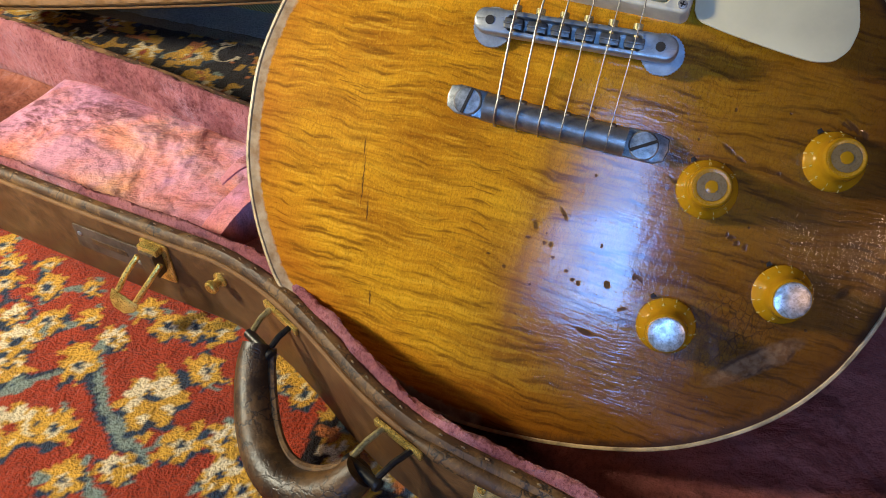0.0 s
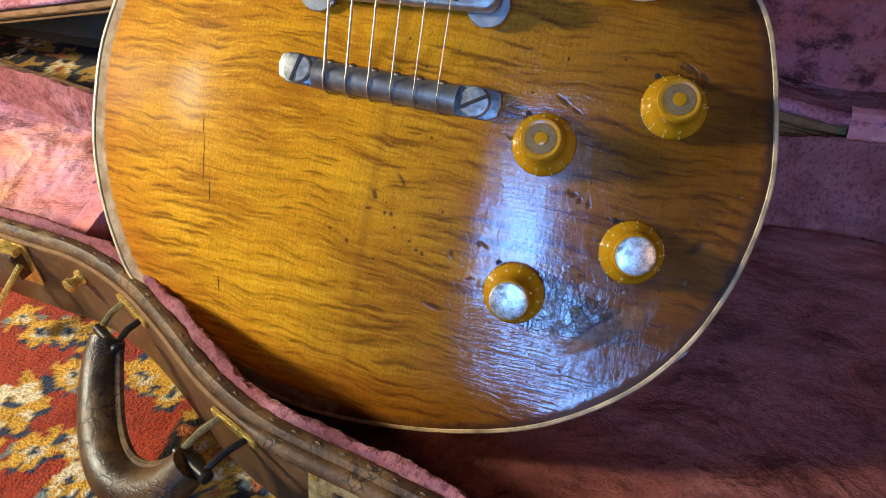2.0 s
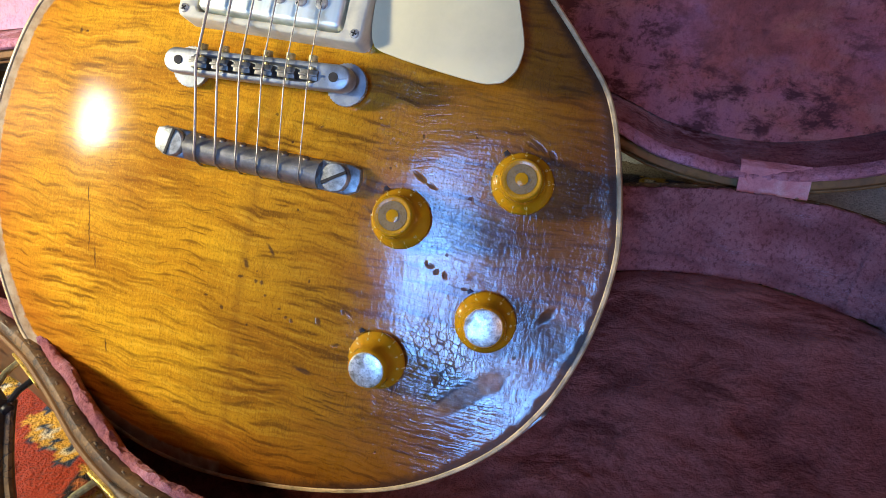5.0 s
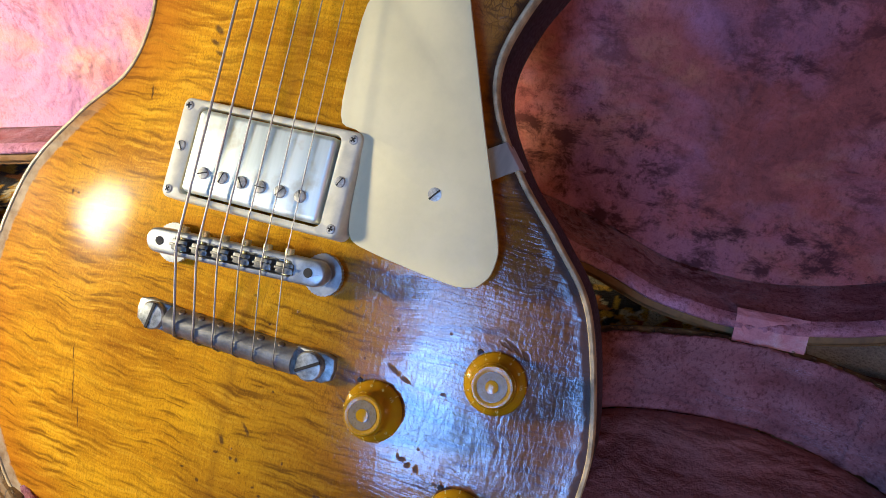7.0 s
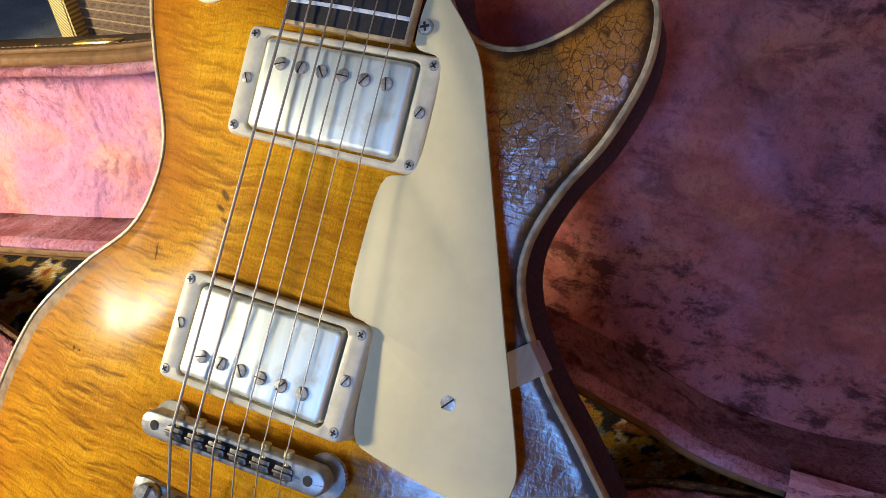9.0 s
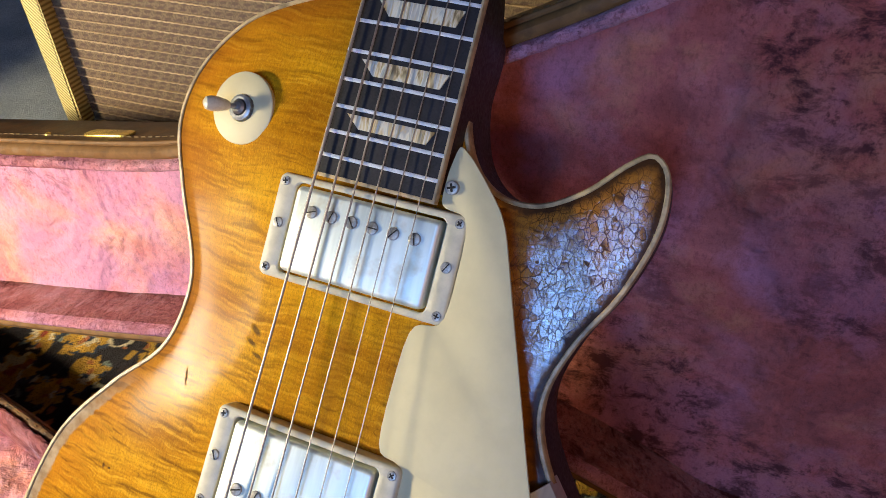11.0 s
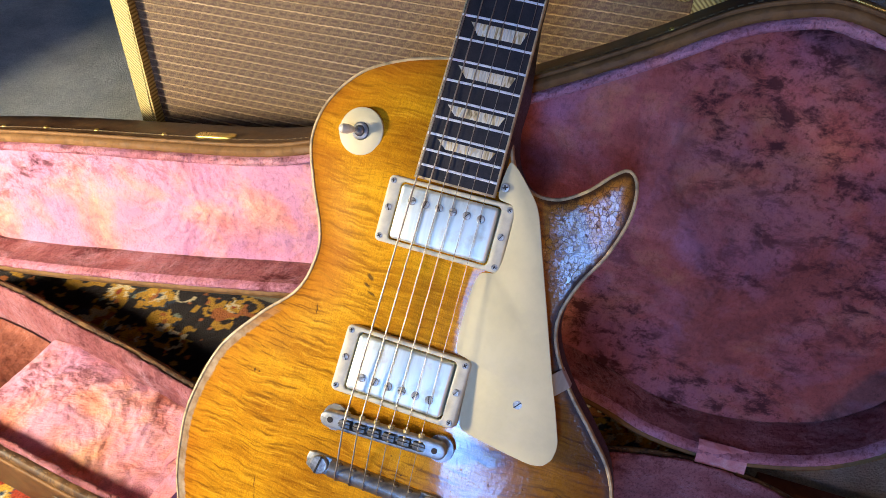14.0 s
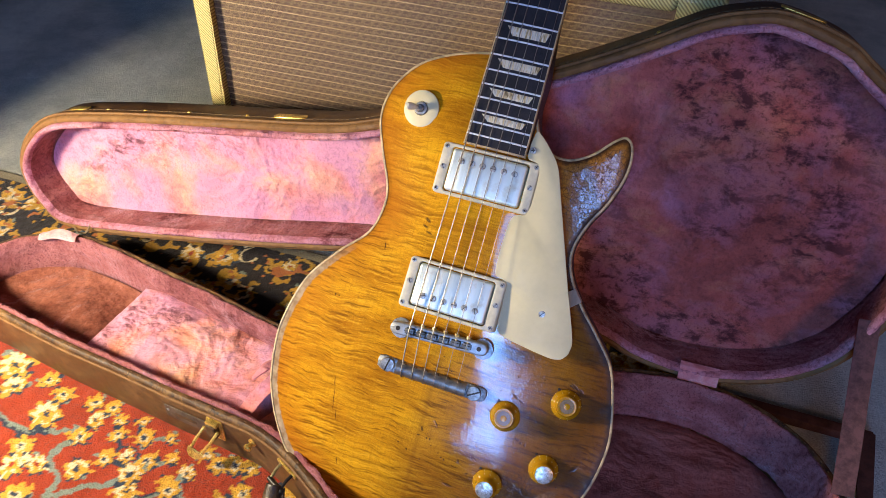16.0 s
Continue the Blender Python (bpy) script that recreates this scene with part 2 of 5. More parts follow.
    for x, y, a, b, turn in ((-85, -86, 17, 0.45, -83), (62, -50, 7, 1.3, -22), (93, -69, 1.7, 1.3, 30), (40, -128, 6, 1.5, -6), (126, -8, 6, 1.4, -32), (-42, 93, 4, 1.4, -20),
                             (-107, 8, 1.0, 0.8, 0), (16, -76, 1.1, 4.2, 40), (14, -92, 1.0, 1.6, 10), (-5, -108, 1.0, 1.5, 0), (-14, -104, 1.3, 0.8, 10), (24, -102, 1.2, 0.9, 0), (31, -106, 1.0, 1.1, 0), (9, -113, 0.9, 0.9, 0),
                             (78, -30, 4.5, 1.4, -28), (84, -33, 3.0, 1.1, -20), (90, -67, 2.2, 1.3, 10), (97, -70, 1.5, 2.2, 20), (123, -8, 4.5, 1.2, -20), (131, -10, 3.0, 1.6, -35), (143, -78, 6, 2.4, 50),
                             (-88, -70, 6, 0.5, -82), (-79, -101, 7, 0.5, -82), (-68, -144, 5, 0.5, -80), (28, -105, 1.5, 0.9, 20), (3, -91, 1.6, 0.9, 30), (11, -92, 1.3, 0.9, 0), (-111, 8, 1.2, 1.6, 0),
                             (-76, 65, 0.7, 5.0, 12), (-41, 99, 4.0, 2.0, -30), (-37, 88, 4.5, 1.2, -15), (101, -35, 1.2, 0.8, 0), (57, -96, 3.4, 1.0, -35), (44, -103, 1.5, 2.2, 30), (55, -96, 1.3, 2.0, 10), (5, -85, 1.6, 3.0, 30),
                             (100, 186, 1.1, 1.0, 0), (93, 166, 1.6, 0.9, -30), (88, -66, 0.9, 1.4, 0), (37, -86, 0.9, 1.2, 20), (74, -104, 2.4, 0.8, -20), (106, -74, 1.3, 0.8, 0), (54, -112, 2.6, 0.9, 12)):
        dents = n.math("MAXIMUM", dents, mark(x, y, a, b, turn, after=dents))
    base = n.mix(n.math("MULTIPLY", dents, 0.8), base, (0.060, 0.028, 0.013))
    # long scar: bare wood between two dark broken edges
    scar, core = mark(116, -120, 26, 6.2, 42, 0.30), mark(116, -120, 24, 4.6, 42, 0.35)
    spot, heart = mark(125, -113, 10, 5.6, 42, 0.3), mark(125, -113, 8.2, 4.2, 42, 0.4)
    bare_or_shade = n.math("MAXIMUM", scar, spot)
    rim = n.math("MULTIPLY", n.math("SUBTRACT", bare_or_shade, n.math("MAXIMUM", core, heart), True), n.ramp(n.noise(v, 140.0, 3.0), (0.38, 0.2), (0.50, 1.0)))
    base = n.mix(n.math("MULTIPLY", bare_or_shade, 0.6), base, n.mix(n.ramp(n.noise(v, 260.0, 4.0), (0.4, 0.0), (0.6, 1.0)), (0.20, 0.095, 0.040), (0.38, 0.22, 0.11)))
    base = n.mix(rim, base, (0.050, 0.024, 0.013))
    bare_or_shade = n.math("MULTIPLY", bare_or_shade, 0.6)
    wavy = n.math("ADD", n.math("MULTIPLY", crazed, 0.050), 0.016)
    nrm = n.bump(n.noise(v, 55.0, 3.0), wavy, 0.004)
    wrinkle = n.noise(n.node("Mapping", Vector=ragged.outputs[0], Scale=(420, 110, 40), Rotation=(0, 0, radians(8))).outputs[0], 1.0, 4.0, 0.65)
    nrm = n.bump(wrinkle, n.math("MULTIPLY", crazed, 0.16), 0.0005, nrm)
    nrm = n.bump(fine, n.math("ADD", n.math("MULTIPLY", crazed, 0.16), 0.03), 0.0005, nrm)
    nrm = n.bump(n.noise(n.node("Mapping", Vector=v, Scale=(260, 1100, 100), Rotation=(0, 0, radians(70))).outputs[0], 1.0, 2.0), 0.05, 0.0003, nrm)
    nrm = n.bump(n.math("SUBTRACT", 1.0, gap), n.math("ADD", n.math("MULTIPLY", crazed, 0.12), 0.006), 0.00022, nrm)
    nrm = n.bump(n.math("SUBTRACT", 1.0, n.math("MAXIMUM", dents, n.math("MULTIPLY", bare_or_shade, n.noise(v, 260.0, 4.0)))), 0.30, 0.0005, nrm)
    # every plate of broken lacquer lies at a slant of its own
    def slant(nrm, vec, scale, amount):
        nd = n.node("TexVoronoi", Vector=vec, Scale=scale)
        off = n.node("VectorMath")
        off.operation = "SUBTRACT"
        n.tree.links.new(nd.outputs["Color"], off.inputs[0])
        off.inputs[1].default_value = (0.5, 0.5, 0.5)
        by = n.node("VectorMath")
        by.operation = "SCALE"
        n.tree.links.new(off.outputs[0], by.inputs[0])
        n.put(by.inputs["Scale"], amount)
        both = n.node("VectorMath")
        n.tree.links.new(nrm, both.inputs[0])
        n.tree.links.new(by.outputs[0], both.inputs[1])
        unit = n.node("VectorMath")
        unit.operation = "NORMALIZE"
        n.tree.links.new(both.outputs[0], unit.inputs[0])
        return unit.outputs[0]

    plate_way = n.node("Mapping", Vector=ragged.outputs[0], Scale=(1.15, 0.80, 0.2)).outputs[0]
    hair_way = n.node("Mapping", Vector=ragged.outputs[0], Scale=(1.5, 0.70, 0.2)).outputs[0]
    nrm = slant(nrm, hair_way, 300.0, n.math("MULTIPLY", crazed, 0.013))
    nrm = slant(nrm, plate_way, 255.0, n.math("MULTIPLY", worst, 0.060))
    rough = n.math("SUBTRACT", n.ramp(n.noise(v, 120.0, 4.0, 0.7), (0.3, 0.42), (0.7, 0.52)), n.math("MULTIPLY", crazed, 0.20))
    patchy = n.ramp(n.noise(n.node("Mapping", Vector=v, Scale=(34, 15, 20)).outputs[0], 1.0, 7.0, 0.72), (0.38, 0.50), (0.60, 1.0))
    coat = n.math("MULTIPLY", n.ramp(n.math("ADD", sep.outputs[0], 0.2), (0.086, 0.004), (0.095, 0.018), (0.107, 0.066), (0.125, 0.060), (0.145, 0.010), (0.168, 0.012), (0.205, 0.25), (0.25, 0.75)), patchy)
    coat = n.math("MULTIPLY", coat, n.ramp(n.math("SUBTRACT", sep.outputs[1], n.math("MULTIPLY", sep.outputs[0], 0.6)), (0.10, 1.0), (0.15, 0.22)))
    coat = n.math("MAXIMUM", coat, n.math("MULTIPLY", n.math("MULTIPLY", horn, n.ramp(sep.outputs[1], (0.10, 0.0), (0.13, 1.0))), n.ramp(n.noise(v, 90.0, 4.0), (0.35, 0.75), (0.6, 1.0))))
    coat = n.math("SUBTRACT", coat, n.math("MULTIPLY", n.math("MAXIMUM", n.math("MAXIMUM", gap, dents), n.math("MAXIMUM", bare_or_shade, n.math("MULTIPLY", rub_or_shade, 1.15))), 0.85), True)
    return n.done(Base_Color=base, Roughness=rough, Normal=nrm, Coat_Weight=coat, Coat_Roughness=n.math("ADD", n.ramp(n.math("ADD", sep.outputs[0], 0.2), (0.12, 0.165), (0.15, 0.11), (0.23, 0.055)), n.math("ADD", n.ramp(blotch, (0.35, 0.0), (0.65, 0.06)), n.math("MULTIPLY", worst, 0.03))), Coat_Normal=nrm, Coat_IOR=2.0, Specular_IOR_Level=n.math("ADD", n.math("MULTIPLY", crazed, 0.055), 0.022))


def velvet_material(name, low, mid, high, pile=1.0, rub_or_shade=None, nap_tint=None):
    """Crushed velvet: soft patches where the nap lies one way or the other and dark matted smudges, most past a given
    x, where shade is also painted.
    """
    n = Nodes(name)
    v = n.coords()
    lay = n.noise(v, 8.0, 4.0, 0.55, 0.4)
    crush = n.noise(n.coords((34, 44, 40), (0, 0, -20)), 1.0, 6.0, 0.66, 0.2)
    nap = n.math("ADD", n.math("MULTIPLY", lay, 0.55), n.math("MULTIPLY", crush, 0.45))
    base = n.ramp(nap, (0.38, tuple(0.3 * a + 0.7 * b for a, b in zip(low, mid))), (0.47, mid), (0.60, high))
    # second nap tone; lavender ones put the window's blue light into colour
    if nap_tint is not None:
        base = n.mix(n.ramp(n.math("ADD", n.math("MULTIPLY", n.noise(v, 11.0, 4.0, 0.6, 0.5), 0.7), n.math("MULTIPLY", crush, 0.3)), (0.44, 0.0), (0.58, 0.85)), base, nap_tint)
    fuzz = n.noise(v, 900.0, 2.0, 0.7)
    base = n.mix(n.math("MULTIPLY", n.math("SUBTRACT", fuzz, 0.42), 0.9 if rub_or_shade is None else 0.5, True), base, low)
    fibre = n.noise(n.coords((420, 260, 300), (0, 0, 30)), 1.0, 3.0, 0.75)
    base = n.mix(n.ramp(fibre, (0.34, 0.40 * pile), (0.50, 0.0)), base, low)
    # matted smudges gather in places
    where = n.noise(v, 6.0, 2.0)
    if rub_or_shade is not None:
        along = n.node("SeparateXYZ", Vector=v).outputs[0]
        bare_or_shade = n.ramp(n.math("ADD", n.math("SUBTRACT", along, rub_or_shade), n.math("MULTIPLY", n.math("SUBTRACT", lay, 0.5), 0.5)), (0.0, 0.0), (0.22, 0.8))
        # past that x, shade from the bulb is multiplied into the pile's colour
        base = n.mix(bare_or_shade, base, n.mix(1.0, base, (0.48, 0.285, 0.19), "MULTIPLY"))
        where = n.math("ADD", n.math("SUBTRACT", where, 0.07), n.ramp(n.math("SUBTRACT", along, rub_or_shade), (0.0, 0.0), (0.25, 0.22)))
    where = n.ramp(where, (0.49, 0.02), (0.64, 1.0))
    smudge = n.ramp(n.noise(n.coords((44, 66, 64), (0, 0, 14)), 1.0, 8.0, 0.72, 0.3), (0.48, 0.0), (0.60, 1.0))
    fleck = n.ramp(n.noise(v, 120.0, 6.0, 0.75), (0.54, 0.0), (0.65, 1.0))
    matted = n.math("MAXIMUM", n.math("MULTIPLY", smudge, where), n.math("MULTIPLY", fleck, n.math("ADD", n.math("MULTIPLY", where, 0.6), 0.22)))
    base = n.mix(n.math("MULTIPLY", matted, 0.92), base, low)
    nrm = n.bump(lay, 0.85, 0.045)
    nrm = n.bump(crush, 0.55, 0.010, nrm)
    nrm = n.bump(n.math("SUBTRACT", fuzz, matted), 0.50 * pile, 0.0012, nrm)
    sheen = n.math("MULTIPLY", n.ramp(nap, (0.49, 0.04), (0.60, 0.55)), n.math("SUBTRACT", 1.0, matted))
    return n.done(Base_Color=base, Roughness=0.85, Normal=nrm, Sheen_Weight=sheen, Sheen_Roughness=0.28, Sheen_Tint=(0.94, 0.76, 0.86), Specular_IOR_Level=0.12)


def plain(name, col, rough=0.5, metal=0.0, vary=0.25, scale=60.0, bump=0.1, dist=0.0006, coat=0.0, dark=None):
    """A surface with blotches, grain and fine relief round one colour."""
    n = Nodes(name)
    v = n.coords()
    a, b = n.noise(v, scale, 5.0, 0.65), n.noise(v, scale * 9, 3.0)
    dark = dark or tuple(c * (1 - vary * 1.6) for c in col)
    base = n.mix(n.ramp(a, (0.36, 1.0), (0.60, 0.0)), tuple(min(1, c * (1 + vary * 0.3)) for c in col), dark)
    return n.done(Base_Color=base, Roughness=n.ramp(b, (0.3, max(0.03, rough - 0.1)), (0.7, min(1, rough + 0.12))), Metallic=metal,
                  Normal=n.bump(n.math("ADD", a, n.math("MULTIPLY", b, 0.5)), bump, dist), Coat_Weight=coat)


def leather_material(name, col, worn, rough=0.42, cracked=False):
    n = Nodes(name)
    v = n.coords()
    pebble = n.cells(v, 700.0)
    scuff = n.noise(v, 34.0, 6.0, 0.7, 0.4)
    base = n.mix(n.ramp(scuff, (0.46, 0.0), (0.62, 1.0)), col, worn)
    base = n.mix(n.ramp(n.noise(v, 150.0, 3.0), (0.5, 0.0), (0.75, 0.6)), base, tuple(c * 0.4 for c in col))
    nrm = n.bump(pebble, 0.18, 0.0005)
    nrm = n.bump(scuff, 0.25, 0.002, nrm)
    if cracked:
        wavy = n.node("TexNoise", Vector=v, Scale=160.0, Detail=3.0).outputs["Color"]
        way = n.mix(0.012, v, wavy)
        split = n.ramp(n.cells(way, 130.0, "DISTANCE_TO_EDGE"), (0.0, 0.0), (0.09, 1.0))
        where = n.ramp(n.noise(v, 60.0, 3.0), (0.44, 0.0), (0.58, 1.0))
        base = n.mix(n.math("MULTIPLY", n.math("SUBTRACT", 1.0, split), where), base, (0.016, 0.010, 0.006))
        chip = n.ramp(n.noise(v, 260.0, 4.0, 0.7), (0.60, 0.0), (0.66, 1.0))
        base = n.mix(n.math("MULTIPLY", chip, 0.6), base, tuple(min(1.0, c * 1.15) for c in worn))
        nrm = n.bump(n.math("ADD", n.math("MULTIPLY", split, where), n.math("MULTIPLY", chip, -0.3)), 0.3, 0.0005, nrm)
    return n.done(Base_Color=base, Roughness=n.ramp(scuff, (0.3, rough), (0.7, rough + 0.2)), Normal=nrm)


def tweed_material():
    n = Nodes("tweed_cloth")
    v = n.coords((1, 1, 1), (0, 45, 0))
    w = n.node("TexWave", Vector=v, Scale=105.0, Distortion=0.8, Detail=1.0)
    w.bands_direction = "X"
    thread = n.noise(n.coords((400, 400, 400)), 1.0, 2.0)
    base = n.ramp(n.math("ADD", w.outputs["Fac"], n.math("MULTIPLY", n.math("SUBTRACT", thread, 0.5), 0.3)), (0.1, (0.30, 0.21, 0.055)), (0.45, (0.56, 0.44, 0.14)), (0.9, (0.74, 0.61, 0.23)))
    return n.done(Base_Color=base, Roughness=0.6, Normal=n.bump(w.outputs["Fac"], 0.35, 0.001), Coat_Weight=0.15)


def grille_material():
    """Oxblood woven cloth; the gilt threads that lie on it are geometry."""
    n = Nodes("grille_cloth")
    v = n.coords()
    warp = n.node("TexWave", Vector=n.coords((1, 1, 1), (0, -38, 0)), Scale=36.0, Distortion=0.8, Detail=1.0)
    warp.bands_direction = "X"
    weft = n.node("TexWave", Vector=n.coords((1, 1, 1), (0, 1.5, 0)), Scale=68.2, Distortion=0.3, Detail=1.0)
    weft.bands_direction = "Z"
    t = n.math("MULTIPLY", warp.outputs["Fac"], weft.outputs["Fac"])
    thread = n.noise(n.coords((900, 900, 500)), 1.0, 2.0)
    base = n.ramp(thread, (0.35, (0.112, 0.070, 0.036)), (0.60, (0.195, 0.128, 0.064)))
    base = n.mix(n.ramp(t, (0.20, 0.0), (0.62, 0.75)), base, (0.085, 0.042, 0.030))
    base = n.mix(n.ramp(n.noise(v, 14.0, 4.0), (0.4, 0.0), (0.7, 0.3)), base, (0.12, 0.06, 0.04))
    return n.done(Base_Color=base, Roughness=0.75, Normal=n.bump(t, -0.5, 0.0012))


def carpet_material():
    n = Nodes("grey_carpet")
    v = n.coords()
    a, b = n.noise(v, 7.0, 6.0, 0.7), n.noise(v, 420.0, 3.0, 0.7)
    base = n.mix(n.ramp(a, (0.38, 0.0), (0.62, 1.0)), (0.42, 0.43, 0.39), (0.66, 0.66, 0.58))
    base = n.mix(n.ramp(b, (0.35, 0.35), (0.6, 0.0)), base, (0.10, 0.10, 0.08))
    return n.done(Base_Color=base, Roughness=0.95, Normal=n.bump(n.math("ADD", a, b), 0.8, 0.004), Specular_IOR_Level=0.1)


def rug_material():
    n = Nodes("rug_pile")
    col = n.attr("dye", "Color")
    v = n.coords()
    tuft = n.noise(v, 520.0, 2.0, 0.6)
    fleck = n.noise(v, 600.0, 2.0, 0.7)
    base = n.mix(n.ramp(tuft, (0.34, 0.42), (0.50, 0.0)), col, (0.05, 0.022, 0.014))
    base = n.mix(n.math("MULTIPLY", n.math("SUBTRACT", fleck, 0.35), 0.5, True), base, n.mix(1.0, base, (1.5, 1.4, 1.3), "MULTIPLY"))
    return n.done(Base_Color=base, Roughness=0.95, Normal=n.bump(n.math("ADD", n.math("MULTIPLY", tuft, 1.6), fleck), 0.8, 0.0018), Specular_IOR_Level=0.1,
                  Sheen_Weight=0.1)


def amber_material():
    n = Nodes("amber_plastic")
    v = n.coords()
    a = n.noise(v, 250.0, 4.0)
    base = n.mix(a, (0.52, 0.235, 0.001), (0.74, 0.38, 0.003))
    return n.done(Base_Color=base, Roughness=0.16, Normal=n.bump(a, 0.06, 0.0002), Transmission_Weight=0.30, IOR=1.45, Coat_Weight=0.3)


def cover_material():
    """Nickel plating dulled to a milky grey, with faint streaks across and yellowed rims."""
    n = Nodes("worn_nickel")
    v = n.coords()
    streak = n.noise(n.node("Mapping", Vector=v, Scale=(95, 9, 20)).outputs[0], 1.0, 4.0, 0.6)
    haze = n.noise(v, 60.0, 4.0, 0.6)
    base = n.ramp(streak, (0.34, (0.70, 0.74, 0.66)), (0.50, (0.86, 0.90, 0.80)), (0.62, (0.94, 0.96, 0.86)))
    base = n.mix(n.ramp(haze, (0.55, 0.0), (0.72, 0.6)), base, (0.55, 0.44, 0.24))
    return n.done(Base_Color=base, Metallic=0.82, Roughness=n.ramp(streak, (0.3, 0.44), (0.7, 0.56)), Normal=n.bump(haze, 0.05, 0.0006))


def pearl_material():
    n = Nodes("pearl_inlay")
    a = n.noise(n.coords((190, 30, 30), (0, 0, 25)), 1.0, 3.0, 0.6, 1.5)
    base = n.ramp(a, (0.34, (0.32, 0.22, 0.10)), (0.42, (0.74, 0.56, 0.28)), (0.50, (0.90, 0.82, 0.62)), (0.58, (0.60, 0.55, 0.44)), (0.68, (0.76, 0.56, 0.26)))
    return n.done(Base_Color=base, Roughness=0.25, Coat_Weight=0.3)


MAPLE = maple_material()
MAHOGANY = plain("dark_mahogany", (0.034, 0.013, 0.008), 0.5, vary=0.35, coat=0.05)
BINDING = plain("aged_binding", (0.62, 0.44, 0.21), 0.45, vary=0.32, scale=90)
CREAM = plain("cream_plastic", (0.70, 0.60, 0.335), 0.55, vary=0.05, scale=40, bump=0.04)
RINGCREAM = plain("aged_cream_plastic", (0.72, 0.64, 0.44), 0.45, vary=0.14, scale=50, bump=0.05)
COVER = cover_material()
NICKEL = plain("dull_nickel", (0.40, 0.405, 0.40), 0.40, metal=0.65, vary=0.18, scale=160, bump=0.08)
WORNNICKEL = plain("pitted_nickel", (0.38, 0.38, 0.36), 0.42, metal=0.7, vary=0.38, scale=190, bump=0.15)
BAR = plain("tarnished_bar", (0.30, 0.285, 0.265), 0.40, metal=0.75, vary=0.22, scale=140, bump=0.10)
SCREW = plain("screw_steel", (0.50, 0.47, 0.42), 0.42, metal=0.6, vary=0.3, scale=400)
# near-black bars and discs stand in for the shade inside slots and holes
SLOT = plain("slot_dark", (0.025, 0.02, 0.016), 0.8, vary=0.3)
SADDLE = plain("blackened_saddle", (0.17, 0.16, 0.145), 0.42, metal=0.75, vary=0.3, scale=200)
STEEL = plain("string_steel", (0.36, 0.34, 0.31), 0.50, metal=1.0, vary=0.12, scale=900)
FRET = plain("fret_wire", (0.92, 0.93, 0.92), 0.32, metal=0.1, vary=0.1, scale=300)
ROSEWOOD = plain("dark_rosewood", (0.018, 0.013, 0.013), 0.64, vary=0.4, scale=120)
PEARL = pearl_material()
AMBER = amber_material()
KNOBTOP = plain("silvered_cap", (0.82, 0.83, 0.82), 0.32, metal=0.7, vary=0.30, scale=260, bump=0.2, dark=(0.30, 0.27, 0.20))
KNOBCLEAR = plain("clouded_cap", (0.50, 0.245, 0.008), 0.25, vary=0.15, scale=150)
KNOBDARK = plain("amber_ring", (0.22, 0.145, 0.055), 0.3, vary=0.15, scale=150)
MARKS = plain("gilt_numerals", (0.60, 0.48, 0.12), 0.5, vary=0.1)
TIP = plain("toggle_tip", (0.80, 0.70, 0.46), 0.3, vary=0.08, coat=0.4)
PINK = velvet_material("pink_velvet", (0.070, 0.020, 0.020), (0.74, 0.255, 0.235), (0.94, 0.46, 0.29), 0.6, rub_or_shade=-0.28, nap_tint=(0.66, 0.30, 0.44))
DARKWELL = velvet_material("dark_brown_velvet", (0.050, 0.014, 0.008), (0.20, 0.062, 0.036), (0.38, 0.14, 0.085))
# wall velvet, its brown partly standing for window light missing in the tray
ROLLPINK = velvet_material("dull_velvet", (0.10, 0.022, 0.022), (0.34, 0.115, 0.108), (0.54, 0.22, 0.22), 1.6, nap_tint=(0.40, 0.155, 0.145))
# peach and lavender tones put bulb and window light into the block's colour
PEACHPINK = velvet_material("peach_velvet", (0.20, 0.070, 0.080), (0.86, 0.31, 0.21), (0.97, 0.52, 0.29), 0.6, nap_tint=(0.74, 0.36, 0.52))
EDGEPINK = velvet_material("fuzzy_velvet", (0.20, 0.050, 0.055), (0.58, 0.22, 0.23), (0.80, 0.38, 0.38), 1.6, nap_tint=(0.60, 0.28, 0.36))
# worn floor velvet; the window light it lacks is also put into colour
FLOORPINK = velvet_material("worn_shaded_velvet", (0.08, 0.022, 0.020), (0.31, 0.098, 0.076), (0.47, 0.175, 0.135), nap_tint=(0.33, 0.122, 0.105))
LEATHER = leather_material("brown_leatherette", (0.090, 0.040, 0.012), (0.165, 0.080, 0.025))
HANDLE = leather_material("worn_handle_leather", (0.034, 0.017, 0.006), (0.125, 0.064, 0.018), 0.34, True)
PIPING = leather_material("tan_piping", (0.20, 0.092, 0.022), (0.25, 0.122, 0.032), 0.62)
DARKEDGE = leather_material("dark_welt", (0.075, 0.035, 0.011), (0.22, 0.115, 0.032), 0.50, True)
OLIVEBRASS = plain("tarnished_brass", (0.58, 0.48, 0.22), 0.34, metal=0.6, vary=0.3, scale=120, dark=(0.20, 0.15, 0.05))
BLACKSTEEL = plain("dark_metal", (0.050, 0.045, 0.040), 0.36, metal=0.7, vary=0.3, scale=300)
STITCH = plain("thread", (0.24, 0.16, 0.075), 0.8, vary=0.2)
BRASS = plain("old_brass", (0.86, 0.60, 0.14), 0.30, metal=0.75, vary=0.35, scale=150, dark=(0.46, 0.30, 0.055))
PLATE = plain("tarnished_plate", (0.16, 0.12, 0.085), 0.5, metal=0.6, vary=0.3)
TWEED = tweed_material()
GRILLE = grille_material()
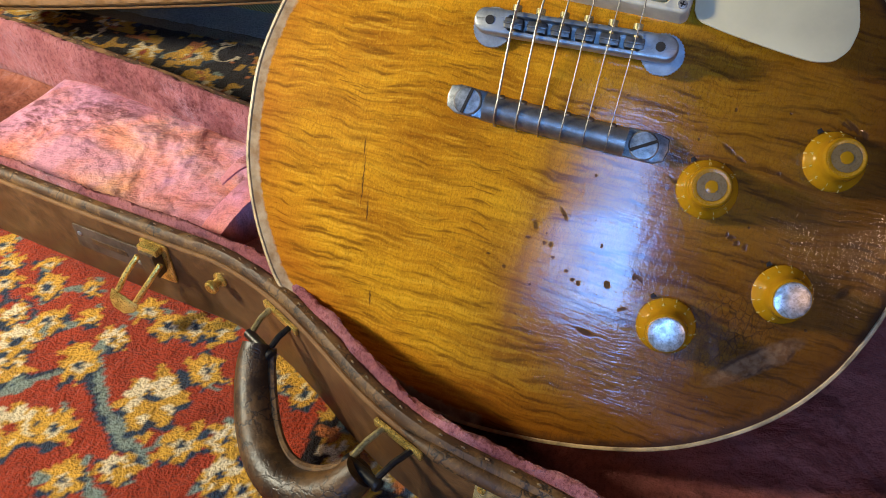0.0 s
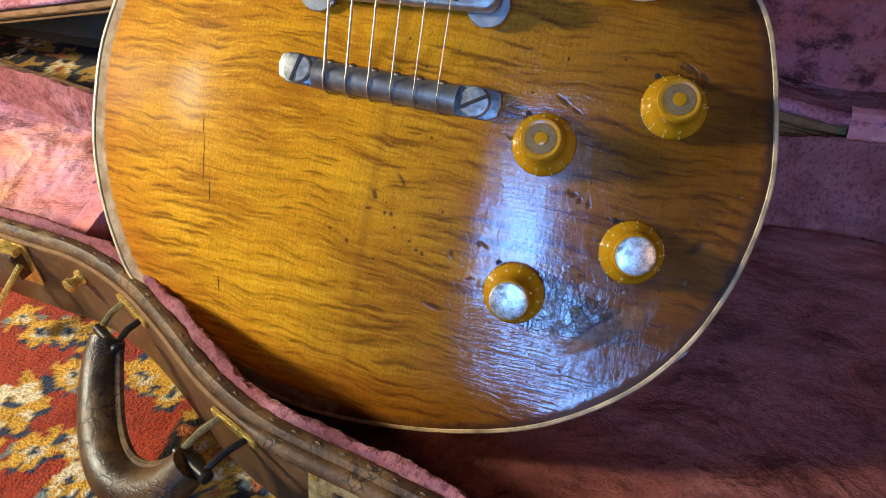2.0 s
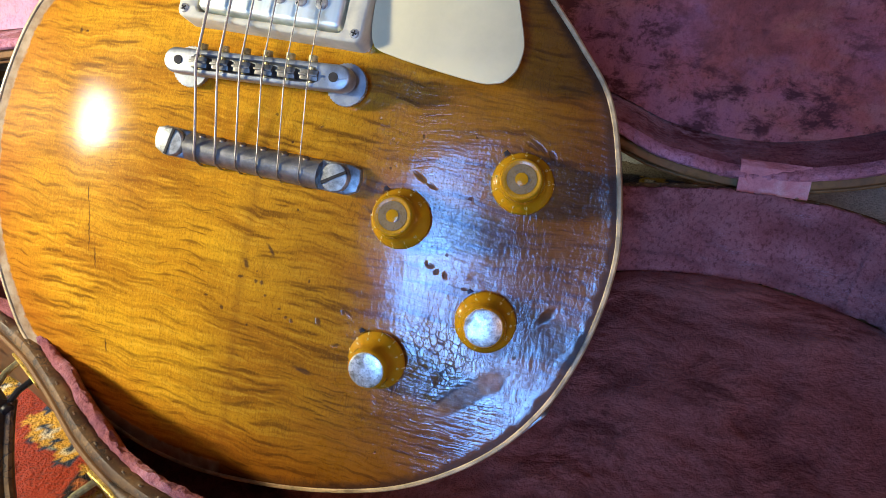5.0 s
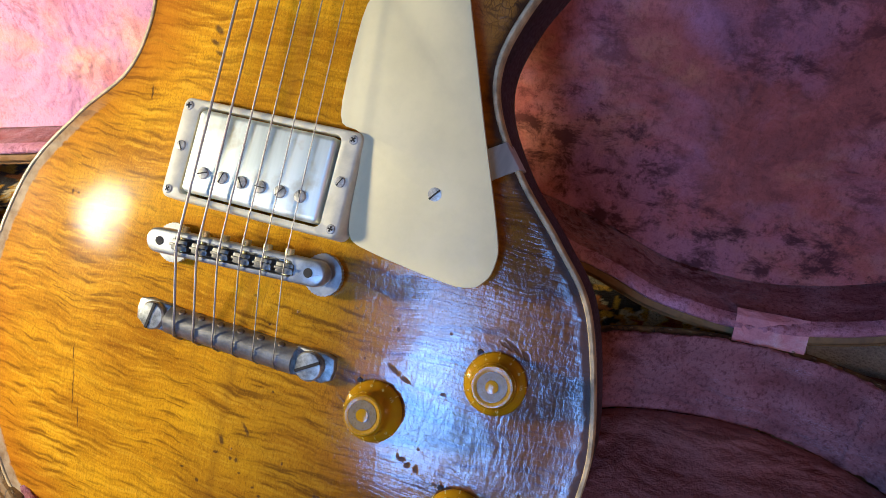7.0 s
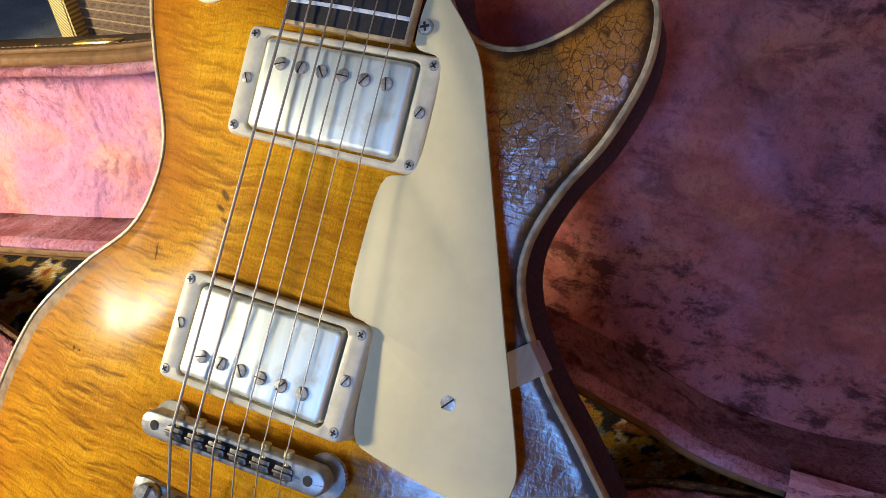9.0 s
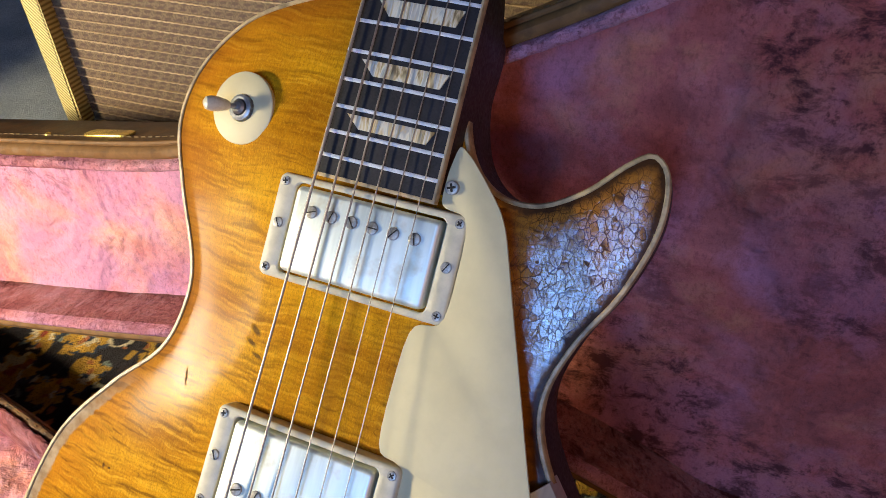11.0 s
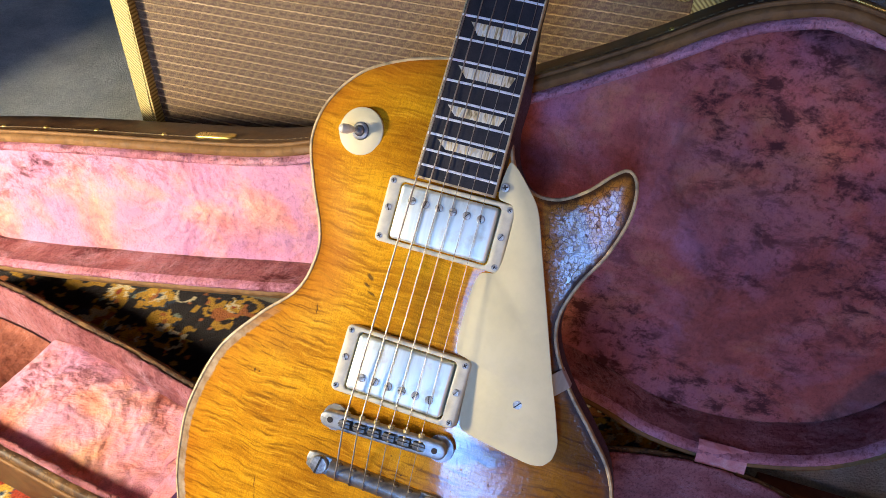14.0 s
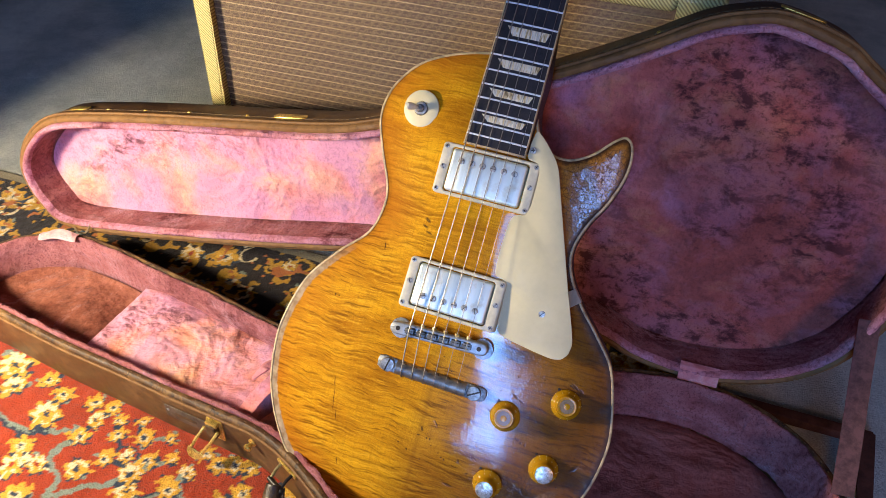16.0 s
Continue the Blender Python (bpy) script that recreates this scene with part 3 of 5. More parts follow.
GILT = plain("tan_thread", (0.46, 0.31, 0.16), 0.6, metal=0.2, vary=0.2, scale=300)
CARPET = carpet_material()
RUG = rug_material()
WALL = plain("wall_paint", (0.16, 0.14, 0.12), 0.9, vary=0.04, scale=3)
STAY = plain("dusty_tape", (0.15, 0.062, 0.055), 0.85, vary=0.3, scale=120, bump=0.4)
TAPE = plain("dark_strap_leather", (0.10, 0.034, 0.022), 0.6, vary=0.3)
PATCHPINK = velvet_material("pale_patch", (0.42, 0.12, 0.12), (0.70, 0.27, 0.26), (0.86, 0.60, 0.55), 0.4)


# ---- mesh helpers ----
def link(name, me, material, parent=None, label=""):
    me.materials.append(material)
    ob = new(name, me)
    if parent is not None:
        ob.parent = parent
    return tagged(ob, label) if label else ob


def part(name, bm, material, parent=None, label="", sharp=40, flat=False):
    """Links a bmesh as one mesh object, under a thing or under a part."""
    bmesh.ops.recalc_face_normals(bm, faces=bm.faces[:])
    me = bpy.data.meshes.new(name)
    bm.to_mesh(me)
    bm.free()
    if not flat:
        me.polygons.foreach_set("use_smooth", [True] * len(me.polygons))
        me.set_sharp_from_angle(angle=radians(sharp))
    return link(name, me, material, parent, label)


def thing(name, m, label, category, group="", kind=""):
    ob = new(name)
    ob.empty_display_size = 0.02
    ob.matrix_world = m
    return tagged(ob, label, category, group, kind)


def spline(pts, n, closed=True):
    """A smooth curve through the points, n even steps along it."""
    p = np.array(pts, float)
    k = len(p)
    segs = k if closed else k - 1
    dense = []
    for i in range(segs):
        if closed:
            a, b, c, d = p[i - 1], p[i], p[(i + 1) % k], p[(i + 2) % k]
        else:
            a, b, c, d = p[max(i - 1, 0)], p[i], p[i + 1], p[min(i + 2, k - 1)]
        t = np.linspace(0, 1, 24, endpoint=False)[:, None]
        dense.append(0.5 * ((2 * b) + (c - a) * t + (2 * a - 5 * b + 4 * c - d) * t**2 + (3 * b - a - 3 * c + d) * t**3))
    dense = np.concatenate(dense + ([dense[0][:1]] if closed else [p[-1:]]))
    far = np.r_[0, np.cumsum(np.linalg.norm(np.diff(dense, axis=0), axis=1))]
    at = np.linspace(0, far[-1], n, endpoint=not closed)
    return np.stack([np.interp(at, far, dense[:, j]) for j in range(p.shape[1])], 1)


def inset(loop, d):
    """The closed loop moved inwards by d (outwards: minus)."""
    t = np.roll(loop, -1, 0) - np.roll(loop, 1, 0)
    t /= np.linalg.norm(t, axis=1)[:, None] + 1e-12
    x, y = loop[:, 0], loop[:, 1]
    area = np.sum(x * np.roll(y, -1) - np.roll(x, -1) * y)
    nrm = np.stack([-t[:, 1], t[:, 0]], 1) * np.sign(area)
    return loop + nrm * d


def rings(bm, loops, closed=True, cap=(False, False)):
    """Skins a list of equally long 3D loops."""
    rows = [[bm.verts.new(p) for p in lp] for lp in loops]
    for a, b in zip(rows, rows[1:]):
        k = len(a)
        for i in range(k if closed else k - 1):
            bm.faces.new((a[i], a[(i + 1) % k], b[(i + 1) % k], b[i]))
    if cap[0]:
        bm.faces.new(rows[0])
    if cap[1]:
        bm.faces.new(rows[-1])
    return rows


def flat_loop(loop, z):
    return [(p[0], p[1], z(p[0], p[1]) if callable(z) else z) for p in loop]


def prism(loop, z0, z1, r=0.0005, bm=None, both=True):
    """A plate with the outline loop, from z0 to z1, with rounded edges."""
    bm = bm or bmesh.new()
    lv = []
    if both:
        lv += [(inset(loop, r), z0), (inset(loop, 0.3 * r), z0 + 0.3 * r)]
        lv += [(loop, z0 + r)]
    else:
        lv += [(loop, z0)]
    lv += [(loop, z1 - r), (inset(loop, 0.3 * r), z1 - 0.3 * r), (inset(loop, r), z1)]
    rings(bm, [flat_loop(lp, z) for lp, z in lv], True, (True, True))
    return bm


def rrect(w, h, r, n=5, at=(0, 0), turn=0.0):
    """A rectangle's outline with rounded corners."""
    pts = []
    for cx, cy, a0 in ((w / 2 - r, h / 2 - r, 0), (-w / 2 + r, h / 2 - r, 90), (-w / 2 + r, -h / 2 + r, 180), (w / 2 - r, -h / 2 + r, 270)):
        for i in range(n + 1):
            a = radians(a0 + 90 * i / n)
            pts.append((cx + r * math.cos(a), cy + r * math.sin(a)))
    p = np.array(pts)
    c, s = math.cos(radians(turn)), math.sin(radians(turn))
    return p @ np.array([[c, s], [-s, c]]) + np.array(at)


def disc(r, n=24, at=(0, 0)):
    a = np.linspace(0, 2 * math.pi, n, endpoint=False)
    return np.stack([at[0] + r * np.cos(a), at[1] + r * np.sin(a)], 1)


def lathe(profile, n=32, at=(0, 0, 0), bm=None, wobble=None):
    """Turns a list of (radius, height) round z."""
    bm = bm or bmesh.new()
    lp = []
    for r, z in profile:
        c = disc(max(r, 1e-5), n, at[:2])
        lp.append([(x, y, at[2] + z) for x, y in c])
    rings(bm, lp, True, (True, True))
    return bm


def tube(path, r, n=8, bm=None):
    """A round rod along a path; r may be a list."""
    bm = bm or bmesh.new()
    p = [Vector(q) for q in path]
    rad = r if hasattr(r, "__len__") else [r] * len(p)
    side = None
    lp = []
    for i, q in enumerate(p):
        t = (p[min(i + 1, len(p) - 1)] - p[max(i - 1, 0)]).normalized()
        if side is None:
            side = t.orthogonal().normalized()
        side = (side - t * side.dot(t)).normalized()
        up = t.cross(side)
        lp.append([tuple(q + (side * math.cos(a) + up * math.sin(a)) * rad[i]) for a in np.linspace(0, 2 * math.pi, n, endpoint=False)])
    rings(bm, lp, True, (True, True))
    return bm


def box(x0, x1, y0, y1, z0, z1, bevel=0.0, bm=None, m=None):
    own = bmesh.new()
    bmesh.ops.create_cube(own, size=1.0, matrix=Matrix.Translation(((x0 + x1) / 2, (y0 + y1) / 2, (z0 + z1) / 2)) @ Matrix.Diagonal((x1 - x0, y1 - y0, z1 - z0, 1)))
    if bevel:
        bmesh.ops.bevel(own, geom=own.edges[:], offset=bevel, segments=2, affect="EDGES", profile=0.6)
    if m is not None:
        bmesh.ops.transform(own, matrix=m, verts=own.verts[:])
    if bm is None:
        return own
    me = bpy.data.meshes.new("scratch")
    own.to_mesh(me)
    own.free()
    bm.from_mesh(me)
    bpy.data.meshes.remove(me)
    return bm


def sheet(loop, cell, height):
    """The area inside a closed loop as a fine grid, raised by height(x, y arrays, distance to the loop)."""
    bm = bmesh.new()
    bm.faces.new([bm.verts.new((x, y, 0)) for x, y in loop])
    lo, hi = loop.min(0), loop.max(0)
    for axis in (0, 1):
        at = math.ceil(lo[axis] / cell) * cell + 0.31 * cell
        while at < hi[axis] - 1e-4:
            co, no = [0, 0, 0], [0, 0, 0]
            co[axis], no[axis] = at, 1
            bmesh.ops.bisect_plane(bm, geom=bm.verts[:] + bm.edges[:] + bm.faces[:], plane_co=co, plane_no=no, dist=1e-6)
            at += cell
    p = np.array([v.co[:2] for v in bm.verts])
    away = np.full(len(p), 9.0)
    ends = np.roll(loop, -1, 0)
    dense = np.concatenate([loop + (ends - loop) * k / 6 for k in range(6)])
    for a in np.array_split(dense, max(1, len(dense) // 60)):
        away = np.minimum(away, np.linalg.norm(p[:, None] - a[None], axis=2).min(1))
    for v, z in zip(bm.verts, height(p[:, 0], p[:, 1], away)):
        v.co.z = z
    return bm, away


_lat = np.random.RandomState(7).rand(64, 64)


def soft_noise(x, y, scale):
    """Smooth value noise, 0 to 1, on arrays."""
    x, y = np.asarray(x) * scale + 100.0, np.asarray(y) * scale + 100.0
    i, j = np.floor(x).astype(int), np.floor(y).astype(int)
    f, g = x - i, y - j
    f, g = f * f * (3 - 2 * f), g * g * (3 - 2 * g)
    a, b = _lat[i % 64, j % 64], _lat[(i + 1) % 64, j % 64]
    c, d = _lat[i % 64, (j + 1) % 64], _lat[(i + 1) % 64, (j + 1) % 64]
    return (a * (1 - f) + b * f) * (1 - g) + (c * (1 - f) + d * f) * g


# ---- the room: floor, walls, ceiling, window ----
def room():
    floor = part("floor", box(-3.2, 2.6, -3.4, 3.4, -0.15, -0.004), CARPET)
    tagged(floor, "grey fitted carpet with a mottled short pile", "carpet", kind="structure")
    for name, b in (("wall_west", (-3.3, -3.2, -2.5, 3.5)), ("wall_east", (2.6, 2.7, -2.5, 3.5)), ("wall_north", (-3.2, 2.6, 3.4, 3.5))):
        tagged(part(name, box(*b, -0.15, 2.8), WALL), "plain painted room wall", "wall", kind="structure")
    tagged(part("ceiling", box(-3.2, 2.6, -2.4, 3.4, 2.7, 2.8), WALL), "plain painted ceiling", "ceiling", kind="structure")
    w = WINDOW
    x0, x1, z0, z1 = w["x"] - w["w"] / 2, w["x"] + w["w"] / 2, w["z"] - w["h"] / 2, w["z"] + w["h"] / 2
    bm = box(-3.2, x0, -2.5, -2.4, -0.15, 2.8)
    box(x1, 2.6, -2.5, -2.4, -0.15, 2.8, bm=bm)
    box(x0, x1, -2.5, -2.4, -0.15, z0, bm=bm)
    box(x0, x1, -2.5, -2.4, z1, 2.8, bm=bm)
    tagged(part("wall_south", bm, WALL), "plain painted wall with a window opening", "wall", kind="structure")


room()


# ---- the rug ----
RED, CREAM_DYE, GOLD_DYE = np.array((0.33, 0.042, 0.012)), np.array((0.74, 0.60, 0.35)), np.array((0.58, 0.31, 0.026))
NAVY_DYE, TEAL_DYE, BLACK_DYE = np.array((0.030, 0.045, 0.070)), np.array((0.20, 0.24, 0.19)), np.array((0.018, 0.014, 0.014))


def rug():
    """Hand-knotted looking floral rug: red field, black-ground border, pile dyed knot by knot."""
    xs = np.r_[np.linspace(-1.5, -0.80, 60, endpoint=False), np.arange(-0.80, 0.28, 0.0021)]
    ys = np.r_[np.linspace(-1.1, -0.36, 60, endpoint=False), np.arange(-0.36, 0.272, 0.0021)]
    X, Y = np.meshgrid(xs, ys, indexing="ij")
    wx = X + 0.005 * (soft_noise(X, Y, 110) - 0.5) + 0.003 * (soft_noise(X, Y, 300) - 0.5)
    wy = Y + 0.005 * (soft_noise(Y + 3, X, 110) - 0.5) + 0.003 * (soft_noise(Y + 3, X, 300) - 0.5)
    dye = np.ones(X.shape + (3,)) * RED
    dye *= (0.85 + 0.3 * soft_noise(X, Y, 40))[..., None]
    border = (wy > 0.115) | (wx > -0.095)
    dye[border] = BLACK_DYE
    rng = np.random.RandomState(11)

    def blot(x, y, rx, ry, turn, col, frill=0.22, k=5):
        far = 1.6 * max(rx, ry) + 0.01
        near = (slice(*np.searchsorted(xs, (x - far, x + far))), slice(*np.searchsorted(ys, (y - far, y + far))))
        dx, dy = wx[near] - x, wy[near] - y
        c, s = math.cos(turn), math.sin(turn)
        u, v = (c * dx + s * dy) / rx, (-s * dx + c * dy) / ry
        rim = 1 + frill * np.cos(k * np.arctan2(v, u) + turn * 3)
        sub = dye[near]
        sub[np.hypot(u, v) < rim] = col
        dye[near] = sub

    def flower(x, y, r, kind):
        a = rng.rand() * 6.3
        leafy = GOLD_DYE if kind != 2 else CREAM_DYE
        for i in range(2):
            b = a + i * 2.9 + rng.rand() * 0.7
            blot(x + 1.18 * r * math.cos(b), y + 1.18 * r * math.sin(b), 0.50 * r, 0.30 * r, b + 0.5, NAVY_DYE if i != 1 else TEAL_DYE, 0.15, 2)
            blot(x + 1.22 * r * math.cos(b + 0.75), y + 1.22 * r * math.sin(b + 0.75), 0.36 * r, 0.24 * r, b + 1.1, leafy, 0.2, 3)
        blot(x + 0.22 * r, y - 0.20 * r, r * 1.04, r * 0.98, a, NAVY_DYE, 0.20, 6)
        blot(x, y, r * 1.02, r * 1.02, a, GOLD_DYE, 0.20, 6)
        blot(x - 0.1 * r, y + 0.1 * r, r * 0.84, r * 0.80, a, GOLD_DYE * 1.15 if kind == 1 else CREAM_DYE, 0.22, 7)
        blot(x + 0.1 * r, y - 0.12 * r, r * 0.52, r * 0.46, a, CREAM_DYE * 0.9 if kind == 1 else GOLD_DYE, 0.25, 5)
        blot(x, y, r * 0.30, r * 0.24, a, NAVY_DYE if kind != 2 else RED, 0.2, 4)

    def vine(pts, w, col):
        path = spline(pts, 60, False)
        for x, y in path:
            blot(x, y, w, w, 0, col, 0.1, 3)

    # winding stems of the field
    stem = [(-0.273, -0.149), (-0.256, -0.127), (-0.251, -0.114), (-0.237, -0.117), (-0.223, -0.131), (-0.206, -0.145), (-0.186, -0.154), (-0.170, -0.158)]
    vine([(x + 0.002, y + 0.001) for x, y in stem], 0.0040, TEAL_DYE)
    vine([(x - 0.0022, y - 0.0012) for x, y in stem], 0.0022, NAVY_DYE)
    vine([(-0.353, -0.168), (-0.335, -0.154), (-0.316, -0.141), (-0.295, -0.125)], 0.0036, TEAL_DYE)
    vine([(-0.472, -0.104), (-0.450, -0.111), (-0.432, -0.111), (-0.407, -0.103), (-0.383, -0.092)], 0.0034, TEAL_DYE)
    vine([(-0.474, -0.107), (-0.450, -0.114), (-0.432, -0.114), (-0.407, -0.106)], 0.0016, NAVY_DYE)
    vine([(-0.372, -0.096), (-0.380, -0.115), (-0.381, -0.129), (-0.368, -0.140), (-0.357, -0.146), (-0.353, -0.168), (-0.340, -0.185)], 0.0036, TEAL_DYE)
    vine([(-0.344, -0.062), (-0.341, -0.072), (-0.333, -0.084), (-0.322, -0.092)], 0.0030, NAVY_DYE)
    vine([(-0.320, -0.052), (-0.316, -0.062), (-0.308, -0.072)], 0.0030, TEAL_DYE)
    vine([(-0.285, -0.100), (-0.270, -0.094), (-0.260, -0.084)], 0.0034, TEAL_DYE)
    vine([(-0.298, -0.078), (-0.285, -0.068), (-0.272, -0.064)], 0.0032, TEAL_DYE)
    vine([(-0.215, -0.185), (-0.200, -0.176), (-0.186, -0.182), (-0.170, -0.192)], 0.0036, TEAL_DYE)
    vine([(-0.50, -0.21), (-0.42, -0.19), (-0.35, -0.20), (-0.28, -0.19), (-0.24, -0.21)], 0.0038, TEAL_DYE)
    ring = [(-0.308 + 0.014 * math.cos(a), -0.101 + 0.012 * math.sin(a)) for a in np.linspace(0, 6.3, 9)]
    vine(ring, 0.0018, NAVY_DYE)
    near = [(-0.190, -0.125, 0.017, 0), (-0.239, -0.096, 0.0085, 0), (-0.231, -0.069, 0.0075, 1), (-0.211, -0.075, 0.0095, 1), (-0.196, -0.069, 0.0095, 1), (-0.180, -0.067, 0.0085, 1),
            (-0.172, -0.097, 0.0105, 1), (-0.135, -0.133, 0.0105, 0), (-0.127, -0.153, 0.0105, 0), (-0.112, -0.154, 0.009, 1), (-0.181, -0.167, 0.0085, 0), (-0.203, -0.181, 0.010, 1),
            (-0.251, -0.168, 0.015, 2), (-0.229, -0.159, 0.0105, 1), (-0.158, -0.143, 0.0105, 1), (-0.132, -0.084, 0.0105, 1), (-0.112, -0.090, 0.009, 1), (-0.251, -0.113, 0.0075, 1),
            (-0.245, -0.119, 0.0105, 1), (-0.262, -0.086, 0.0065, 1), (-0.278, -0.065, 0.0065, 1), (-0.283, -0.134, 0.0115, 0)]
    beyond = [(-0.308, -0.101, 0.0075, 0), (-0.327, -0.109, 0.0095, 1), (-0.334, -0.082, 0.008, 1), (-0.306, -0.074, 0.0095, 1), (-0.283, -0.098, 0.0085, 1), (-0.291, -0.117, 0.0115, 0),
              (-0.346, -0.130, 0.0105, 0), (-0.372, -0.096, 0.0105, 1), (-0.369, -0.073, 0.0095, 0), (-0.426, -0.087, 0.0155, 0), (-0.420, -0.128, 0.012, 1), (-0.412, -0.151, 0.0125, 2),
              (-0.389, -0.141, 0.0095, 2), (-0.456, -0.045, 0.0095, 1), (-0.427, -0.057, 0.0105, 1), (-0.387, -0.053, 0.0095, 1), (-0.363, -0.051, 0.0095, 1), (-0.509, -0.042, 0.018, 0),
              (-0.488, -0.066, 0.013, 0), (-0.385, -0.176, 0.012, 1), (-0.320, -0.056, 0.0065, 1), (-0.344, -0.064, 0.0065, 1), (-0.470, -0.135, 0.013, 0)]
    for x, y, r, kind in near + beyond:
        flower(x, y, r, kind)
    for _ in range(70):
        x, y = rng.uniform(-1.2, -0.11), rng.uniform(-0.75, 0.09)
        if not (-0.53 < x and -0.185 < y < -0.03):
            flower(x, y, rng.uniform(0.012, 0.026), rng.randint(3))
    # border: gilt scrolls and blooms on black
    for _ in range(330):
        x, y = rng.uniform(-1.2, 0.26), rng.uniform(-0.6, 0.262)
        if y > 0.13 or x > -0.08:
            flower(x, y, rng.uniform(0.010, 0.022), 1 if rng.rand() < 0.45 else 2)
    for _ in range(260):
        x, y = rng.uniform(-0.9, 0.25), rng.uniform(-0.3, 0.245)
        if y > 0.128 or x > -0.082:
            a0, turn, r0 = rng.rand() * 6.3, rng.choice((-1, 1)), rng.uniform(0.008, 0.020)
            curl = [(x + r0 * (1 - 0.10 * k) * math.cos(a0 + turn * 0.8 * k), y + r0 * (1 - 0.10 * k) * math.sin(a0 + turn * 0.8 * k)) for k in range(6)]
            if min(q for p, q in curl) > 0.12 or min(p for p, q in curl) > -0.09:
                vine(curl, rng.uniform(0.0016, 0.0026), GOLD_DYE * 0.9 if rng.rand() < 0.7 else CREAM_DYE * 0.9)
    gold = border & (soft_noise(X, Y, 120) > 0.74)
    dye[gold] = GOLD_DYE * 0.8
    red = border & (soft_noise(X + 5, Y, 110) > 0.80)
    dye[red] = np.array((0.42, 0.13, 0.03))
    edge = (X > 0.255) | (Y > 0.252)
    dye[edge] = CREAM_DYE * 0.35
    Z = 0.0010 * soft_noise(X, Y, 420) + 0.0016 * soft_noise(X, Y, 150) - 0.0006
    nx, ny = X.shape
    Z[0, :] = Z[-1, :] = -0.0045
    Z[:, 0] = Z[:, -1] = -0.0045
    idx = np.arange(nx * ny).reshape(nx, ny)
    quads = np.stack([idx[:-1, :-1], idx[1:, :-1], idx[1:, 1:], idx[:-1, 1:]], -1).reshape(-1, 4)
    me = bpy.data.meshes.new("rug")
    me.from_pydata(np.stack([X, Y, Z], -1).reshape(-1, 3).tolist(), [], quads.tolist())
    layer = me.attributes.new("dye", "FLOAT_COLOR", "POINT")
    layer.data.foreach_set("color", np.concatenate([dye.reshape(-1, 3), np.ones((nx * ny, 1))], 1).astype(np.float32).ravel())
    me.polygons.foreach_set("use_smooth", [True] * len(me.polygons))
    tagged(link("rug", me, RUG), "red floral wool rug with a black patterned border", "rug")


rug()


# ---- the open case: tray on the rug, lid standing behind it ----
TRAY = [(-0.632, 0.030), (-0.610, -0.004), (-0.565, -0.020), (-0.517, -0.027), (-0.428, -0.040), (-0.346, -0.048), (-0.271, -0.056), (-0.205, -0.062), (-0.168, -0.066),
        (-0.129, -0.079), (-0.095, -0.097), (-0.056, -0.120), (-0.015, -0.136), (0.040, -0.146), (0.085, -0.158), (0.150, -0.195), (0.215, -0.218), (0.290, -0.202),
        (0.355, -0.150), (0.395, -0.080), (0.408, -0.010), (0.396, 0.050), (0.366, 0.108), (0.326, 0.142), (0.274, 0.161), (0.222, 0.164), (0.165, 0.155),
        (0.100, 0.130), (0.020, 0.098), (-0.060, 0.080), (-0.140, 0.074), (-0.214, 0.079), (-0.300, 0.096), (-0.387, 0.111), (-0.482, 0.126), (-0.545, 0.126), (-0.595, 0.103),
        (-0.624, 0.066)]
LID = [(-0.851, 0.060), (-0.845, 0.033), (-0.830, 0.010), (-0.797, -0.015), (-0.717, -0.010), (-0.550, 0.017), (-0.428, 0.040), (-0.370, 0.051), (-0.290, 0.058), (-0.200, 0.048),
       (-0.095, 0.016), (-0.048, -0.002), (0.008, -0.009), (0.059, -0.001), (0.100, 0.014), (0.132, 0.037), (0.156, 0.068), (0.180, 0.125), (0.186, 0.190), (0.168, 0.255),
       (0.128, 0.311), (0.080, 0.348), (0.052, 0.365), (0.003, 0.378), (-0.028, 0.375), (-0.062, 0.364), (-0.105, 0.340), (-0.151, 0.316), (-0.195, 0.295), (-0.250, 0.268),
       (-0.315, 0.234), (-0.375, 0.211), (-0.429, 0.198), (-0.526, 0.184), (-0.614, 0.172), (-0.692, 0.160), (-0.770, 0.145), (-0.805, 0.130), (-0.828, 0.109), (-0.843, 0.087)]


